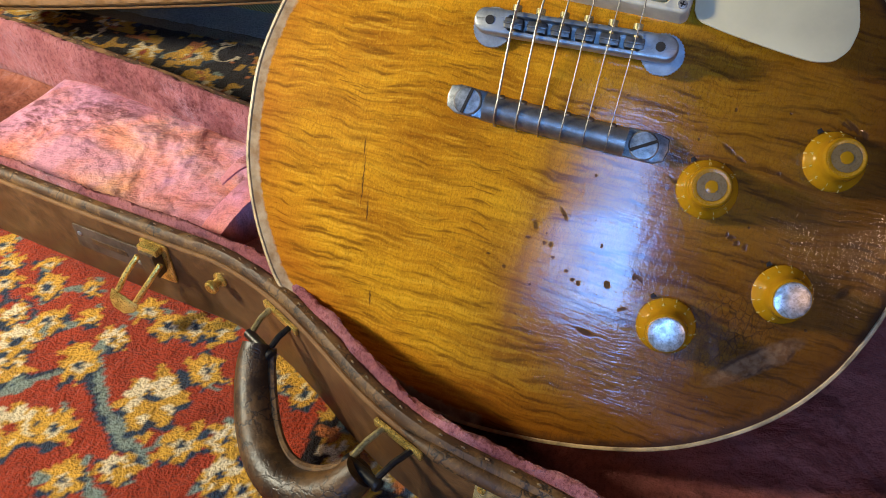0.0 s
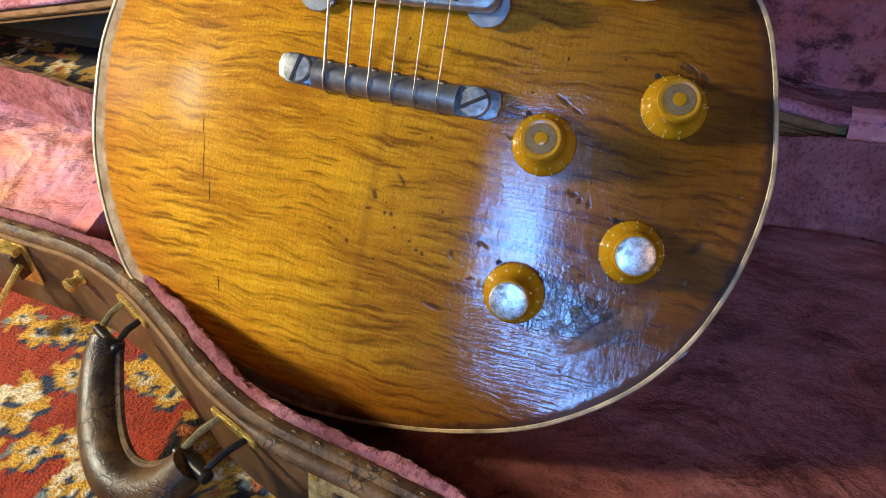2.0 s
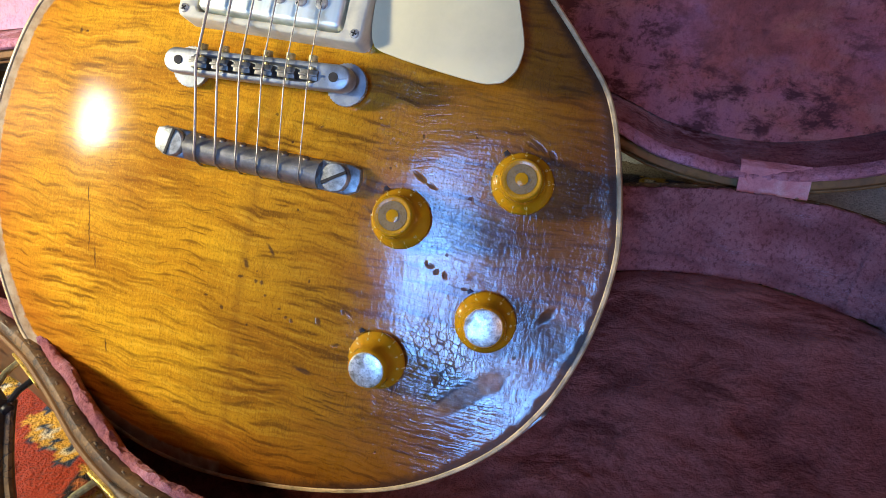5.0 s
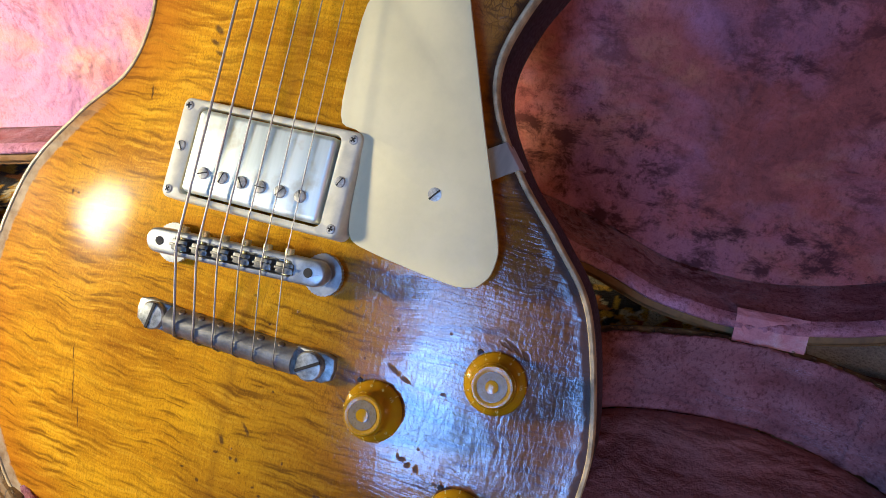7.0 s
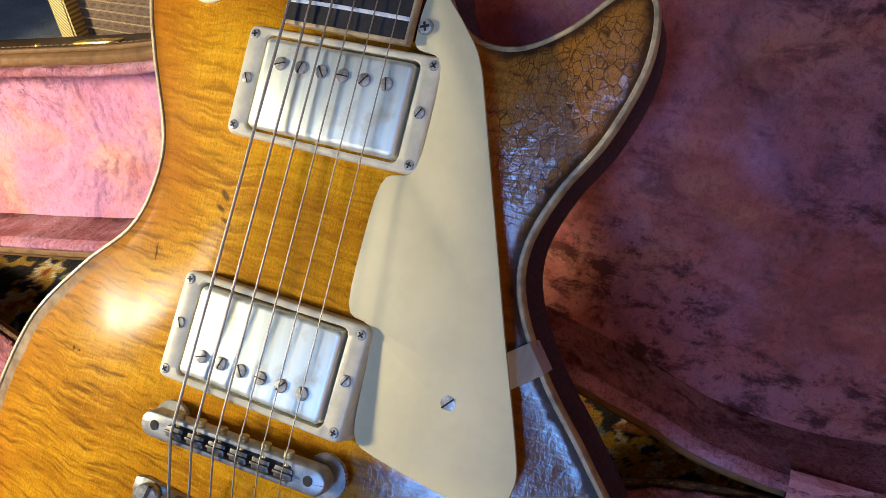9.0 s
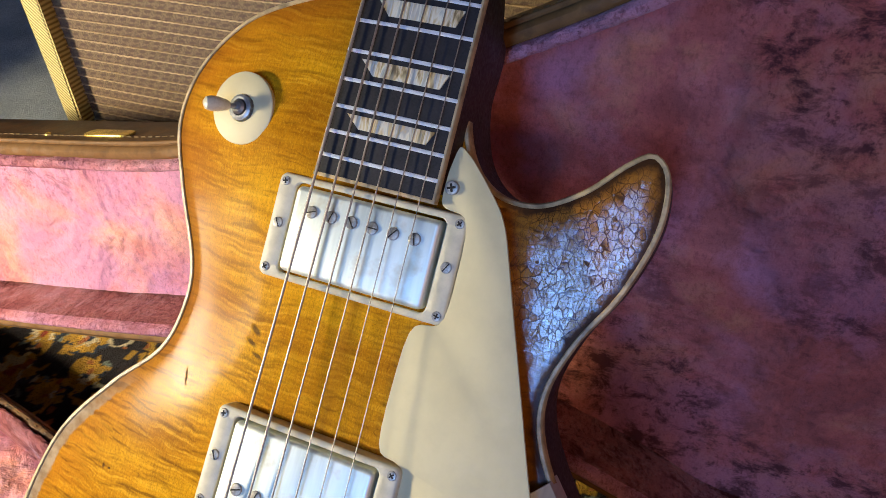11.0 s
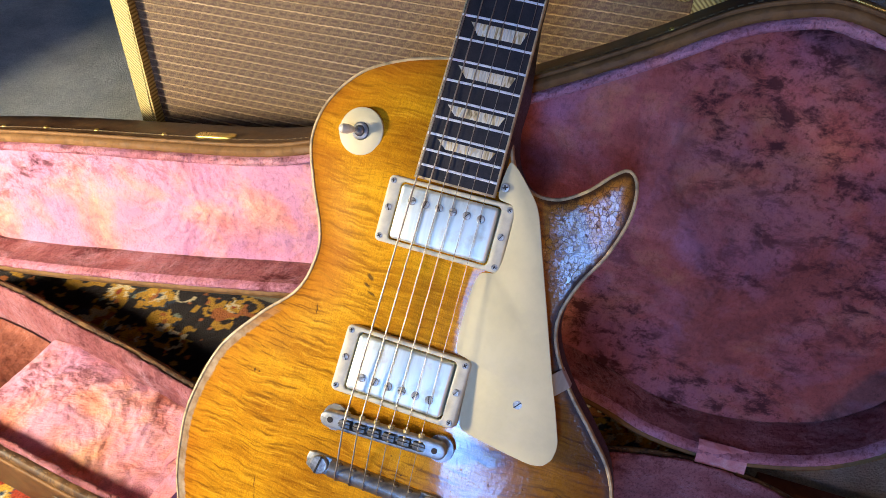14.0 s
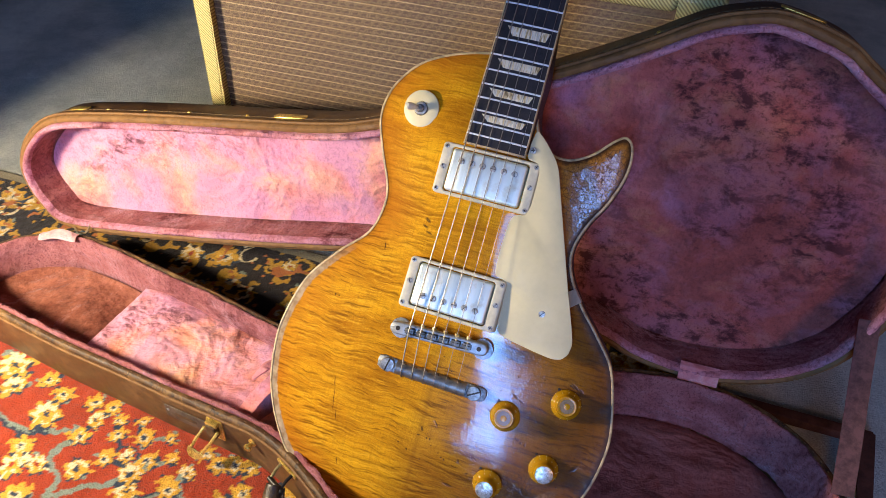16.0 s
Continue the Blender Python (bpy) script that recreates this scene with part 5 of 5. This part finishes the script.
# ---- the guitar ----
def guitar():
    ux, vy, nz = Vector((0.99907, -0.00497, -0.04276)), Vector((0.03668, 0.61824, 0.78513)), Vector((0.02253, -0.78598, 0.61785))
    m = Matrix.Translation((-0.0007, 0.0212, 0.1814)) @ Matrix((ux, vy, nz)).transposed().to_4x4()
    g = thing("electric_guitar", m, "amber flame maple electric guitar with crazed lacquer, leaning in its case", "electric guitar")
    mm = 0.001
    OUT = [(-33, 259), (-64, 250.5), (-91, 235.5), (-110, 210), (-115, 182), (-106, 153), (-91, 118), (-90, 95), (-98, 72), (-121, 48), (-146, 14), (-159, -30), (-159.5, -63),
           (-153, -98), (-136, -133), (-112, -160), (-61, -184), (-20, -192.5), (20, -191), (62, -183), (98, -169.5), (129, -147), (149, -121), (161, -91),
           (166.5, -58), (164.5, -30), (152, 14), (133, 39), (111, 63), (95, 88), (91, 109), (98, 133), (110, 156), (118, 184), (116.5, 206),
           (108.5, 214.5), (99, 209), (84.5, 194), (67, 184.3), (49, 185.5), (35, 198), (27, 222), (25, 256), (0, 262)]
    loop = spline(np.array(OUT) * mm, 420)
    top_in = inset(loop, 0.0020)

    def arch(d, y, x):
        """Carved height: broad over the lower bout, quicker at the waist and shoulders, the horn nearly flat."""
        reach = 0.064 + 0.056 / (1 + np.exp((y - 0.015) / 0.022)) + 0.018 / (1 + np.exp(-(y - 0.170) / 0.015))
        t = np.clip((d - 0.004) / reach, 0, 1)
        carved = 0.0132 * (0.5 * t * t * (3 - 2 * t) + 0.5 * np.sin(t * math.pi / 2))
        horn = 1 / ((1 + np.exp(-(x - 0.066) / 0.005)) * (1 + np.exp(-(y - 0.128) / 0.010)))
        e = np.clip((d - 0.002) / 0.005, 0, 1)
        return carved * (1 - horn) + horn * e * e * (3 - 2 * e) * np.maximum(-0.0004, 0.0009 - 0.018 * (x - 0.095) + 0.034 * (y - 0.180))

    bm, away = sheet(top_in, 0.0042, lambda x, y, d: arch(d + 0.002, y, x))
    me = bpy.data.meshes.new("top")
    bmesh.ops.recalc_face_normals(bm, faces=bm.faces[:])
    bm.verts.ensure_lookup_table()
    lay = bm.verts.layers.float.new("edge")
    for v, d in zip(bm.verts, away):
        v[lay] = min(1.0, d / 0.095)
    bm.to_mesh(me)
    bm.free()
    me.polygons.foreach_set("use_smooth", [True] * len(me.polygons))
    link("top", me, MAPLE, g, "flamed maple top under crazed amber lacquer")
    edge_pts = loop

    def wood(x, y):
        return float(arch(np.linalg.norm(edge_pts - np.array((x, y)), axis=1).min(), y, x))

    bm = bmesh.new()
    prof = [(0.0020, 0.0002), (0.0016, 0.0006), (0.0003, 0.0004), (-0.0003, -0.0006), (-0.0003, -0.0062), (0.0008, -0.0066)]
    rings(bm, [flat_loop(inset(loop, d), z) for d, z in prof])
    part("binding", bm, BINDING, g, "cream edge binding, aged and grimy")
    bm = bmesh.new()
    prof = [(0.0006, -0.0060), (0.0, -0.0075), (0.0, -0.038), (0.0015, -0.0415), (0.005, -0.043)]
    rings(bm, [flat_loop(inset(loop, d), z) for d, z in prof], True, (False, True))
    part("body", bm, MAHOGANY, g, "dark brown mahogany body")

    # slotted screw: head and slot
    def screw(parent, x, y, z, r, turn, cross=False, mat=SCREW, name="screw", lay=None):
        s = new(name)
        s.parent = parent
        s.empty_display_size = 0.003
        s.matrix_basis = (lay or Matrix()) @ pose(x, y, z, 0, 0, turn)
        part("head", lathe([(r, 0), (r, r * 0.38), (r * 0.88, r * 0.52), (r * 0.5, r * 0.58), (r * 0.1, r * 0.60)], 20), mat, s)
        bm = box(-r * 0.88, r * 0.88, -r * 0.10, r * 0.10, r * 0.30, r * 0.63)
        if cross:
            bm.free()
            bm = box(-r * 0.6, r * 0.6, -r * 0.16, r * 0.16, r * 0.3, r * 0.64)
            box(-r * 0.16, r * 0.16, -r * 0.6, r * 0.6, r * 0.3, r * 0.64, bm=bm)
        part("slot", bm, SLOT, s)
        return s

    # pickups
    def pickup(cx, cy, pole_v, lift, ring_hi, ring_lo, turn):
        p = new("pickup")
        p.parent = g
        p.empty_display_size = 0.01
        mid = (ring_hi + ring_lo) / 2
        slope = math.degrees(math.atan2(ring_hi - ring_lo, 0.046))
        p.matrix_basis = pose(cx, cy, mid, slope, 0, turn)
        tagged(p, "humbucking pickup with a dulled metal cover in a cream ring")
        outer, hole = rrect(0.0895, 0.0465, 0.0035, 5), rrect(0.0715, 0.0405, 0.003, 5)
        bm = bmesh.new()
        deep = -0.017
        prof = [(inset(outer, -0.0008), deep), (outer, -0.0012), (inset(outer, 0.0004), -0.0004), (inset(outer, 0.0012), 0.0), (inset(hole, -0.0006), 0.0), (hole, -0.0005), (hole, deep)]
        rings(bm, [flat_loop(lp, z) for lp, z in prof])
        part("mounting_ring", bm, RINGCREAM, p, "aged cream plastic ring")
        cov = rrect(0.0690, 0.0380, 0.0028, 5)
        bm = bmesh.new()
        prof = [(0, deep + 0.004), (0, lift - 0.0022), (0.0004, lift - 0.0010), (0.0012, lift - 0.0003), (0.0024, lift)]
        rings(bm, [flat_loop(inset(cov, d), z) for d, z in prof], True, (False, True))
        part("cover", bm, COVER, p, "worn silvery pickup cover")
        part("well", prism(rrect(0.072, 0.041, 0.003), deep - 0.001, deep + 0.003, 0.0005), SLOT, p)
        for i in range(6):
            screw(p, -0.0245 + 0.0098 * i, pole_v, lift - 0.0006, 0.0028, 20 + 53 * i, name="pole_screw")
        for sx in (-1, 1):
            for sy in (-1, 1):
                screw(p, sx * 0.0413, sy * 0.0195, -0.0006, 0.0021, 17 * sx + 30 * sy, True, name="ring_screw")
            screw(p, sx * 0.0402, 0.0008, -0.0004, 0.0024, 60 * sx, name="height_screw")

    pickup(0.0004, 0.1490, 0.0088, 0.0018, 0.0148, 0.0165, 0.4)
    pickup(0.0000, 0.0425, -0.0092, 0.0014, 0.0205, 0.0250, 0.2)

    # pickguard
    guard = np.array([(33.5, 200.5), (31.5, 188), (31.5, 173.4), (45.6, 172.5), (46.2, 126), (31, 124.2), (30, 67.3), (44.6, 66.5), (45.8, 20), (62, 16.8), (82, 14), (99, 12.2), (107, 14), (111.8, 20), (113, 30),
                      (107, 47), (95, 78), (83, 111), (70.5, 145), (61.5, 170), (57, 178), (48.5, 187.5), (40, 196)]) * mm
    fine = []
    for i in range(len(guard)):
        fine += [guard[i] + (guard[(i + 1) % len(guard)] - guard[i]) * k / 6 for k in range(6)]
    fine = np.array(fine)
    for _ in range(3):
        fine = 0.25 * np.roll(fine, 1, 0) + 0.5 * fine + 0.25 * np.roll(fine, -1, 0)
    bm = prism(fine, 0, 0.0016, 0.0004)
    for v in bm.verts:
        v.co.z += 0.0165 - 0.018 * (v.co.y - 0.05) - 0.000 * v.co.x
    part("pickguard", bm, CREAM, g, "plain cream plastic pickguard")
    screw(g, 0.0808, 0.0472, 0.0164, 0.0034, 50, name="guard_screw")
    screw(g, 0.0350, 0.1823, 0.0157, 0.0030, 20, True, name="guard_screw")
    # bent metal bracket under the guard's outer edge, over the rim
    bm = bmesh.new()
    rows = []
    c, s = math.cos(radians(40)), math.sin(radians(40))
    for du, w in ((-0.013, 0.0135), (-0.004, 0.0075), (0.0000, 0.0042), (0.0022, 0.0024), (0.0028, 0.000), (0.0026, -0.012), (0.0016, -0.012), (0.0016, -0.001), (0.0008, 0.0016), (-0.004, 0.0062), (-0.013, 0.0122)):
        rows.append([(0.1040 + c * du - s * e, 0.0690 + s * du + c * e, w) for e in (-0.0065, 0.0065)])
    loops = [[r[0] for r in rows], [r[1] for r in rows]]
    rings(bm, loops, True, (True, True))
    part("guard_bracket", bm, COVER, g, "bent metal pickguard bracket", sharp=25)

    # bridge
    b = new("bridge")
    b.parent = g
    b.empty_display_size = 0.01
    b.matrix_basis = pose(0, 0.0015, 0.0205, 0, -0.8, 2.9)
    tagged(b, "tarnished metal bridge with six saddles")
    body = inset(rrect(0.0905, 0.0112, 0.0056, 8), 0)
    bm = bmesh.new()
    hole = rrect(0.0590, 0.0064, 0.001, 8)
    rings(bm, [flat_loop(lp, z) for lp, z in [(inset(body, 0.001), 0), (body, 0.001), (body, 0.0068), (inset(body, 0.0004), 0.0076), (inset(body, 0.001), 0.0079), (inset(hole, -0.0003), 0.0079), (hole, 0.0074), (hole, 0.002)]], True, (True, True))
    part("bridge_body", bm, NICKEL, b)
    for sx in (-1, 1):
        part("post_hole", lathe([(0.0021, 0.0077), (0.0021, 0.0082), (0.0005, 0.0083)], 14, (sx * 0.0377, 0, 0)), SLOT, b)
        bm = bmesh.new()
        k = 72
        ang = np.linspace(0, 2 * math.pi, k, endpoint=False)
        rr = 0.0092 + 0.0002 * np.where(np.arange(k) % 2, 1, -1)
        lp = np.stack([sx * 0.0377 + rr * np.cos(ang) + (0.0015 if sx > 0 else -0.0005), rr * np.sin(ang) - 0.001], 1)
        rings(bm, [flat_loop(lp, z) for z in (-0.0052, -0.0030)], True, (True, True))
        part("thumbwheel", bm, NICKEL, b, "knurled thumbwheel", sharp=20)
        part("post", lathe([(0.0022, -0.011), (0.0022, 0.001)], 12, (sx * 0.0377, 0, 0)), NICKEL, b)
    for i in range(6):
        x = -0.0268 + 0.0107 * i
        part("saddle", box(x - 0.0042, x + 0.0042, -0.0026, 0.0022, 0.004, 0.0086, 0.0007), SADDLE, b)
        part("saddle_ridge", box(x - 0.0044, x + 0.0044, -0.0007, 0.0004, 0.0080, 0.0097, 0.0003), SADDLE, b)
        part("saddle_screw", tube([(x, -0.004, 0.0062), (x, 0.0062, 0.0062)], 0.0011, 8), OLIVEBRASS, b)
        part("screw_head", tube([(x, 0.0058, 0.0062), (x, 0.0082, 0.0062)], 0.0021, 12), OLIVEBRASS, b)

    # tailpiece bar with two big slotted studs
    t = new("tailpiece")
    t.parent = g
    t.empty_display_size = 0.01
    t.matrix_basis = pose(0.0008, -0.0375, 0.0095, 0, 0, -0.6)
    tagged(t, "tarnished bar tailpiece wound over by the strings")
    bm = bmesh.new()
    sec = [(-0.0062, 0.001), (-0.0068, 0.004), (-0.0058, 0.0085), (-0.003, 0.0112), (0.001, 0.0118), (0.0045, 0.0100), (0.0064, 0.0065), (0.0066, 0.003), (0.0058, 0.0)]
    rings(bm, [[(x, y, z) for y, z in sec] for x in np.linspace(-0.0335, 0.0335, 12)], True, (True, True))
    part("bar", bm, BAR, t, "dull dark metal bar", sharp=50)
    for sx in (-1, 1):
        ear = np.array([(0.0325, -0.0064), (0.047, -0.0064), (0.0515, -0.004), (0.0525, 0.001), (0.0515, 0.0058), (0.047, 0.0072), (0.0325, 0.0068)]) * np.array((sx, 1))
        part("ear", prism(ear, 0.001, 0.0065, 0.0012), WORNNICKEL, t)
        st = new("stud")
        st.parent = t
        st.empty_display_size = 0.005
        st.matrix_basis = pose(sx * 0.0414, 0.0002, 0.0060, 0, 0, 78 if sx < 0 else 32)
        part("head", lathe([(0.0036, 0), (0.0064, 0.001), (0.0066, 0.0034), (0.0060, 0.0042), (0.002, 0.0046)], 28), WORNNICKEL, st, "large slotted stud")
        part("slot", box(-0.0062, 0.0062, -0.0007, 0.0007, 0.0034, 0.0049), SLOT, st)
        part("bushing", lathe([(0.0058, -0.0075), (0.0055, -0.0005)], 20), NICKEL, st)

    for i in range(6):
        end = part("ball_end", lathe([(0.0017, -0.001), (0.0017, 0.0003), (0.0013, 0.0009), (0.0006, 0.0010)], 12), PLATE, t, "browned brass ball end")
        end.matrix_basis = pose((-0.0268 + 0.0107 * i) * 0.98, 0.0054, 0.0082, -58)

    # neck and fingerboard
    fb0, fb1 = 0.1755, 0.640

    def fbw(v):
        return 0.0200 - 0.05 * (v - 0.180)

    def half(v):
        return 0.0284 - 0.0152 * (v - 0.1755)
    CX = 0.0018
    bm = bmesh.new()
    rows = []
    for v in np.linspace(fb0, fb1, 24):
        h, w = half(v), fbw(v)
        rows.append([(CX - h + 0.0012, v, w - 0.0055), (CX - h + 0.0012, v, w - 0.0009), (CX - h * 0.5, v, w), (CX, v, w + 0.0003), (CX + h * 0.5, v, w), (CX + h - 0.0012, v, w - 0.0009), (CX + h - 0.0012, v, w - 0.0055)])
    rings(bm, rows, True, (True, True))
    part("fingerboard", bm, ROSEWOOD, g, "dark rosewood fingerboard")
    for s in (-1, 1):
        bm = bmesh.new()
        rows = []
        for v in np.linspace(fb0, fb1, 12):
            h, w = half(v), fbw(v)
            a, c = CX + s * (h - 0.0012), CX + s * h
            rows.append([(a, v, w - 0.0056), (a, v, w - 0.0008), (c - s * 0.0003, v, w - 0.0009), (c, v, w - 0.0014), (c, v, w - 0.0056)])
        rings(bm, rows, True, (True, True))
        part("neck_binding", bm, BINDING, g)
    bm = box(CX - half(fb0), CX + half(fb0), fb0 - 0.0016, fb0, fbw(fb0) - 0.0055, fbw(fb0) - 0.0007, 0.0003)
    part("neck_binding", bm, BINDING, g)
    bm = bmesh.new()
    rows = []
    for v in np.linspace(fb0 + 0.003, fb1 + 0.008, 26):
        h, w = half(v), fbw(v) - 0.0055
        heel = max(0.0, min(1.0, (0.292 - v) / 0.035))
        deep = 0.0165 + heel * 0.022
        fl = heel
        rows.append([(CX - h, v, w), (CX - h * 0.99, v, w - deep * (0.35 + 0.5 * fl)), (CX - h * (0.70 + 0.25 * fl), v, w - deep * (0.78 + 0.2 * fl)), (CX, v, w - deep), (CX + h * (0.70 + 0.25 * fl), v, w - deep * (0.78 + 0.2 * fl)),
                     (CX + h * 0.99, v, w - deep * (0.35 + 0.5 * fl)), (CX + h, v, w)])
    rings(bm, rows, True, (True, True))
    part("neck", bm, MAHOGANY, g, "dark mahogany neck")
    hs = np.array([(-0.022, 0), (-0.030, 0.03), (-0.038, 0.06), (-0.036, 0.15), (-0.030, 0.178), (-0.012, 0.170), (0, 0.172), (0.012, 0.170), (0.030, 0.178), (0.036, 0.15), (0.038, 0.06), (0.030, 0.03), (0.022, 0)])
    part("headstock", prism(hs, -0.014, 0, 0.001), MAHOGANY, g, "dark headstock").matrix_basis = pose(CX, 0.640, fbw(0.64) - 0.002, -17)
    part("nut", box(CX - 0.0214, CX + 0.0214, 0.640, 0.6455, fbw(0.64) - 0.006, fbw(0.64) + 0.0018, 0.0005), BINDING, g)

    def fret_v(n):
        return 0.0080 + 0.995 * 0.6286 * 2 ** (-n / 12)
    for n in range(1, 23):
        v = fret_v(n)
        h, w = half(v) - 0.0008, fbw(v)
        part("fret", tube([(CX - h, v, w - 0.0009), (CX - h * 0.5, v, w), (CX, v, w + 0.0003), (CX + h * 0.5, v, w), (CX + h, v, w - 0.0009)], 0.0009, 6), FRET, g)
    for n in (3, 5, 7, 9, 12, 15, 17, 19, 21):
        a, c = fret_v(n), fret_v(n - 1)
        gap = c - a
        k = half(a)
        lo, hi = a + gap * 0.24, a + gap * 0.76
        loop4 = np.array([(CX - 0.44 * k, lo), (CX + 0.66 * k, lo), (CX + 0.76 * k, hi), (CX - 0.68 * k, hi)])
        bm = prism(loop4, 0, 0.0008, 0.0001)
        for vv in bm.verts:
            vv.co.z += fbw(vv.co.y) - 0.00035
        part("inlay", bm, PEARL, g, "pearly trapezoid inlay")

    # strings, wound over the tailpiece, across the bridge, up the neck
    for i in range(6):
        xb = -0.0268 + 0.0107 * i
        xt = xb * 0.98 + 0.0002
        xn = CX - 0.0178 + 0.00712 * i
        r = (0.00062, 0.00052, 0.00042, 0.00032, 0.00026, 0.00023)[i]
        yb = 0.0015 + 0.0505 * xb
        path = [(xt, -0.0450, 0.0110), (xt, -0.0447, 0.0150), (xt, -0.0425, 0.0200), (xt, -0.0390, 0.0217), (xt, -0.0350, 0.0222), (xb, yb - 0.0005, 0.0306), (xb, yb + 0.001, 0.0306)]
        path += [(xb + (xn - xb) * k, yb + (0.6425 - yb) * k, 0.0306 + (fbw(0.6425) + 0.0021 - 0.0306) * k) for k in (0.2, 0.5, 0.8, 1.0)]
        part("string", tube(path, r, 6), STEEL, g, "wound steel string" if i < 3 else "plain steel string")

    # knobs
    def digits(owner):
        for k in range(11):
            ang = radians(250 - 28 * k)
            cu = bpy.data.curves.new("numeral", "FONT")
            cu.body, cu.size, cu.extrude, cu.align_x, cu.align_y = str(k), 0.0025, 0.00006, "CENTER", "CENTER"
            ob = new("numeral", cu)
            me = bpy.data.meshes.new_from_object(ob.evaluated_get(bpy.context.evaluated_depsgraph_get()))
            bpy.data.objects.remove(ob)
            nb = link("numeral", me, MARKS, owner)
            nb.matrix_basis = pose(0.0108 * math.cos(ang), 0.0108 * math.sin(ang), 0.0052, 0, 0, math.degrees(ang) - 90) @ pose(0, 0, 0, -24, 0, 0)
            tk = part("tick", box(-0.0002, 0.0002, -0.0009, 0.0009, 0, 0.0004), MARKS, owner)
            tk.matrix_basis = pose(0.01275 * math.cos(ang), 0.01275 * math.sin(ang), 0.0023, 0, 0, math.degrees(ang) - 90) @ pose(0, 0, 0, -55, 0, 0)

    def knob(x, y, capped, turn):
        k = new("knob")
        k.parent = g
        k.empty_display_size = 0.01
        gx = (wood(x + 0.008, y) - wood(x - 0.008, y)) / 0.016
        gy = (wood(x, y + 0.008) - wood(x, y - 0.008)) / 0.016
        k.matrix_basis = pose(x, y, wood(x, y) + 0.0008, math.degrees(math.atan(gy)), -math.degrees(math.atan(gx)), turn)
        tagged(k, "amber bell knob with a worn silver cap" if capped else "amber bell knob with a clear clouded top")
        prof = [(0.0128, 0.0), (0.0133, 0.0006), (0.0133, 0.0018), (0.0126, 0.0031), (0.0112, 0.0046), (0.0100, 0.0062), (0.0094, 0.0082), (0.0091, 0.0115), (0.0089, 0.0134), (0.0083, 0.0143), (0.0076, 0.0143)]
        part("skirt", lathe(prof, 48), AMBER, k)
        if capped:
            part("cap", lathe([(0.0079, 0.0138), (0.0079, 0.0148), (0.0070, 0.0152), (0.0010, 0.0150)], 36), KNOBTOP, k, "corroded silver cap")
        else:
            part("cap", lathe([(0.0078, 0.0138), (0.0078, 0.0146), (0.0070, 0.0146), (0.0064, 0.0143), (0.0058, 0.0143)], 36), KNOBCLEAR, k)
            part("inner_ring", lathe([(0.0062, 0.0136), (0.0062, 0.01445), (0.0028, 0.01445)], 30), KNOBDARK, k)
            part("hub", lathe([(0.0027, 0.0140), (0.0027, 0.01475), (0.0018, 0.0149)], 20), AMBER, k)
        digits(k)

    for x, y, c, tn in ((0.1215, -0.0245, False, 40), (0.0738, -0.0495, False, 75), (0.1180, -0.0858, True, 10), (0.0742, -0.1135, True, -25)):
        knob(x, y, c, tn)
        ptr = np.array([(-0.0013, 0), (0.0014, 0), (0.0007, 0.0020), (-0.0010, 0.0017)])
        a = radians(128)
        px, py = x + 0.0140 * math.cos(a), y + 0.0140 * math.sin(a)
        part("pointer", prism(ptr, 0, 0.0008, 0.0002), SLOT, g, "small corroded metal pointer").matrix_basis = pose(px, py, wood(px, py) + 0.0004, 18, 0, 38)

    # toggle switch
    sw = new("toggle_switch")
    sw.parent = g
    sw.empty_display_size = 0.01
    x, y = -0.0752, 0.1952
    sw.matrix_basis = pose(x, y, wood(x, y) + 0.0012, 1, -5, 0)
    tagged(sw, "toggle switch in a cream washer")
    bm = bmesh.new()
    rings(bm, [flat_loop(disc(r, 40), z) for r, z in [(0.0168, -0.001), (0.0168, 0.0010), (0.0162, 0.0015), (0.0066, 0.0015), (0.0062, 0.0008), (0.0062, -0.001)]])
    part("washer", bm, CREAM, sw, "round cream plastic washer")
    bm = bmesh.new()
    k = 40
    rr = np.where(np.arange(k) % 2, 0.0061, 0.0058)
    ang = np.linspace(0, 2 * math.pi, k, endpoint=False)
    lp = np.stack([rr * np.cos(ang), rr * np.sin(ang)], 1)
    rings(bm, [flat_loop(lp, 0.0), flat_loop(lp, 0.0030), flat_loop(lp * 0.82, 0.0036), flat_loop(lp * 0.66, 0.0036), flat_loop(lp * 0.60, 0.001)], True, (False, True))
    part("knurled_nut", bm, NICKEL, sw, sharp=25)
    part("collar", lathe([(0.0034, 0.0005), (0.0034, 0.0042), (0.0022, 0.0052)], 20), BAR, sw)
    part("lever", tube([(0, 0, 0.002), (-0.0024, -0.0005, 0.0088)], 0.0013, 10), NICKEL, sw)
    tip = part("tip", lathe([(0.0016, 0.0), (0.0024, 0.0012), (0.0033, 0.0050), (0.0035, 0.0085), (0.0028, 0.0108), (0.0012, 0.0118)], 20), TIP, sw, "amber cream switch tip")
    tip.matrix_basis = pose(-0.0022, -0.0004, 0.0075, 8, -30, 0)

    # output jack plate on the rim
    jp = part("jack_plate", prism(rrect(0.030, 0.030, 0.003), 0, 0.0018, 0.0005), NICKEL, g, "square metal jack plate on the rim")
    d = Vector((0.78, -0.62, 0)).normalized()
    jp.matrix_basis = Matrix.Translation((0.1408, -0.1330, -0.0235)) @ d.to_track_quat("Z", "Y").to_matrix().to_4x4()
    return g


guitar()
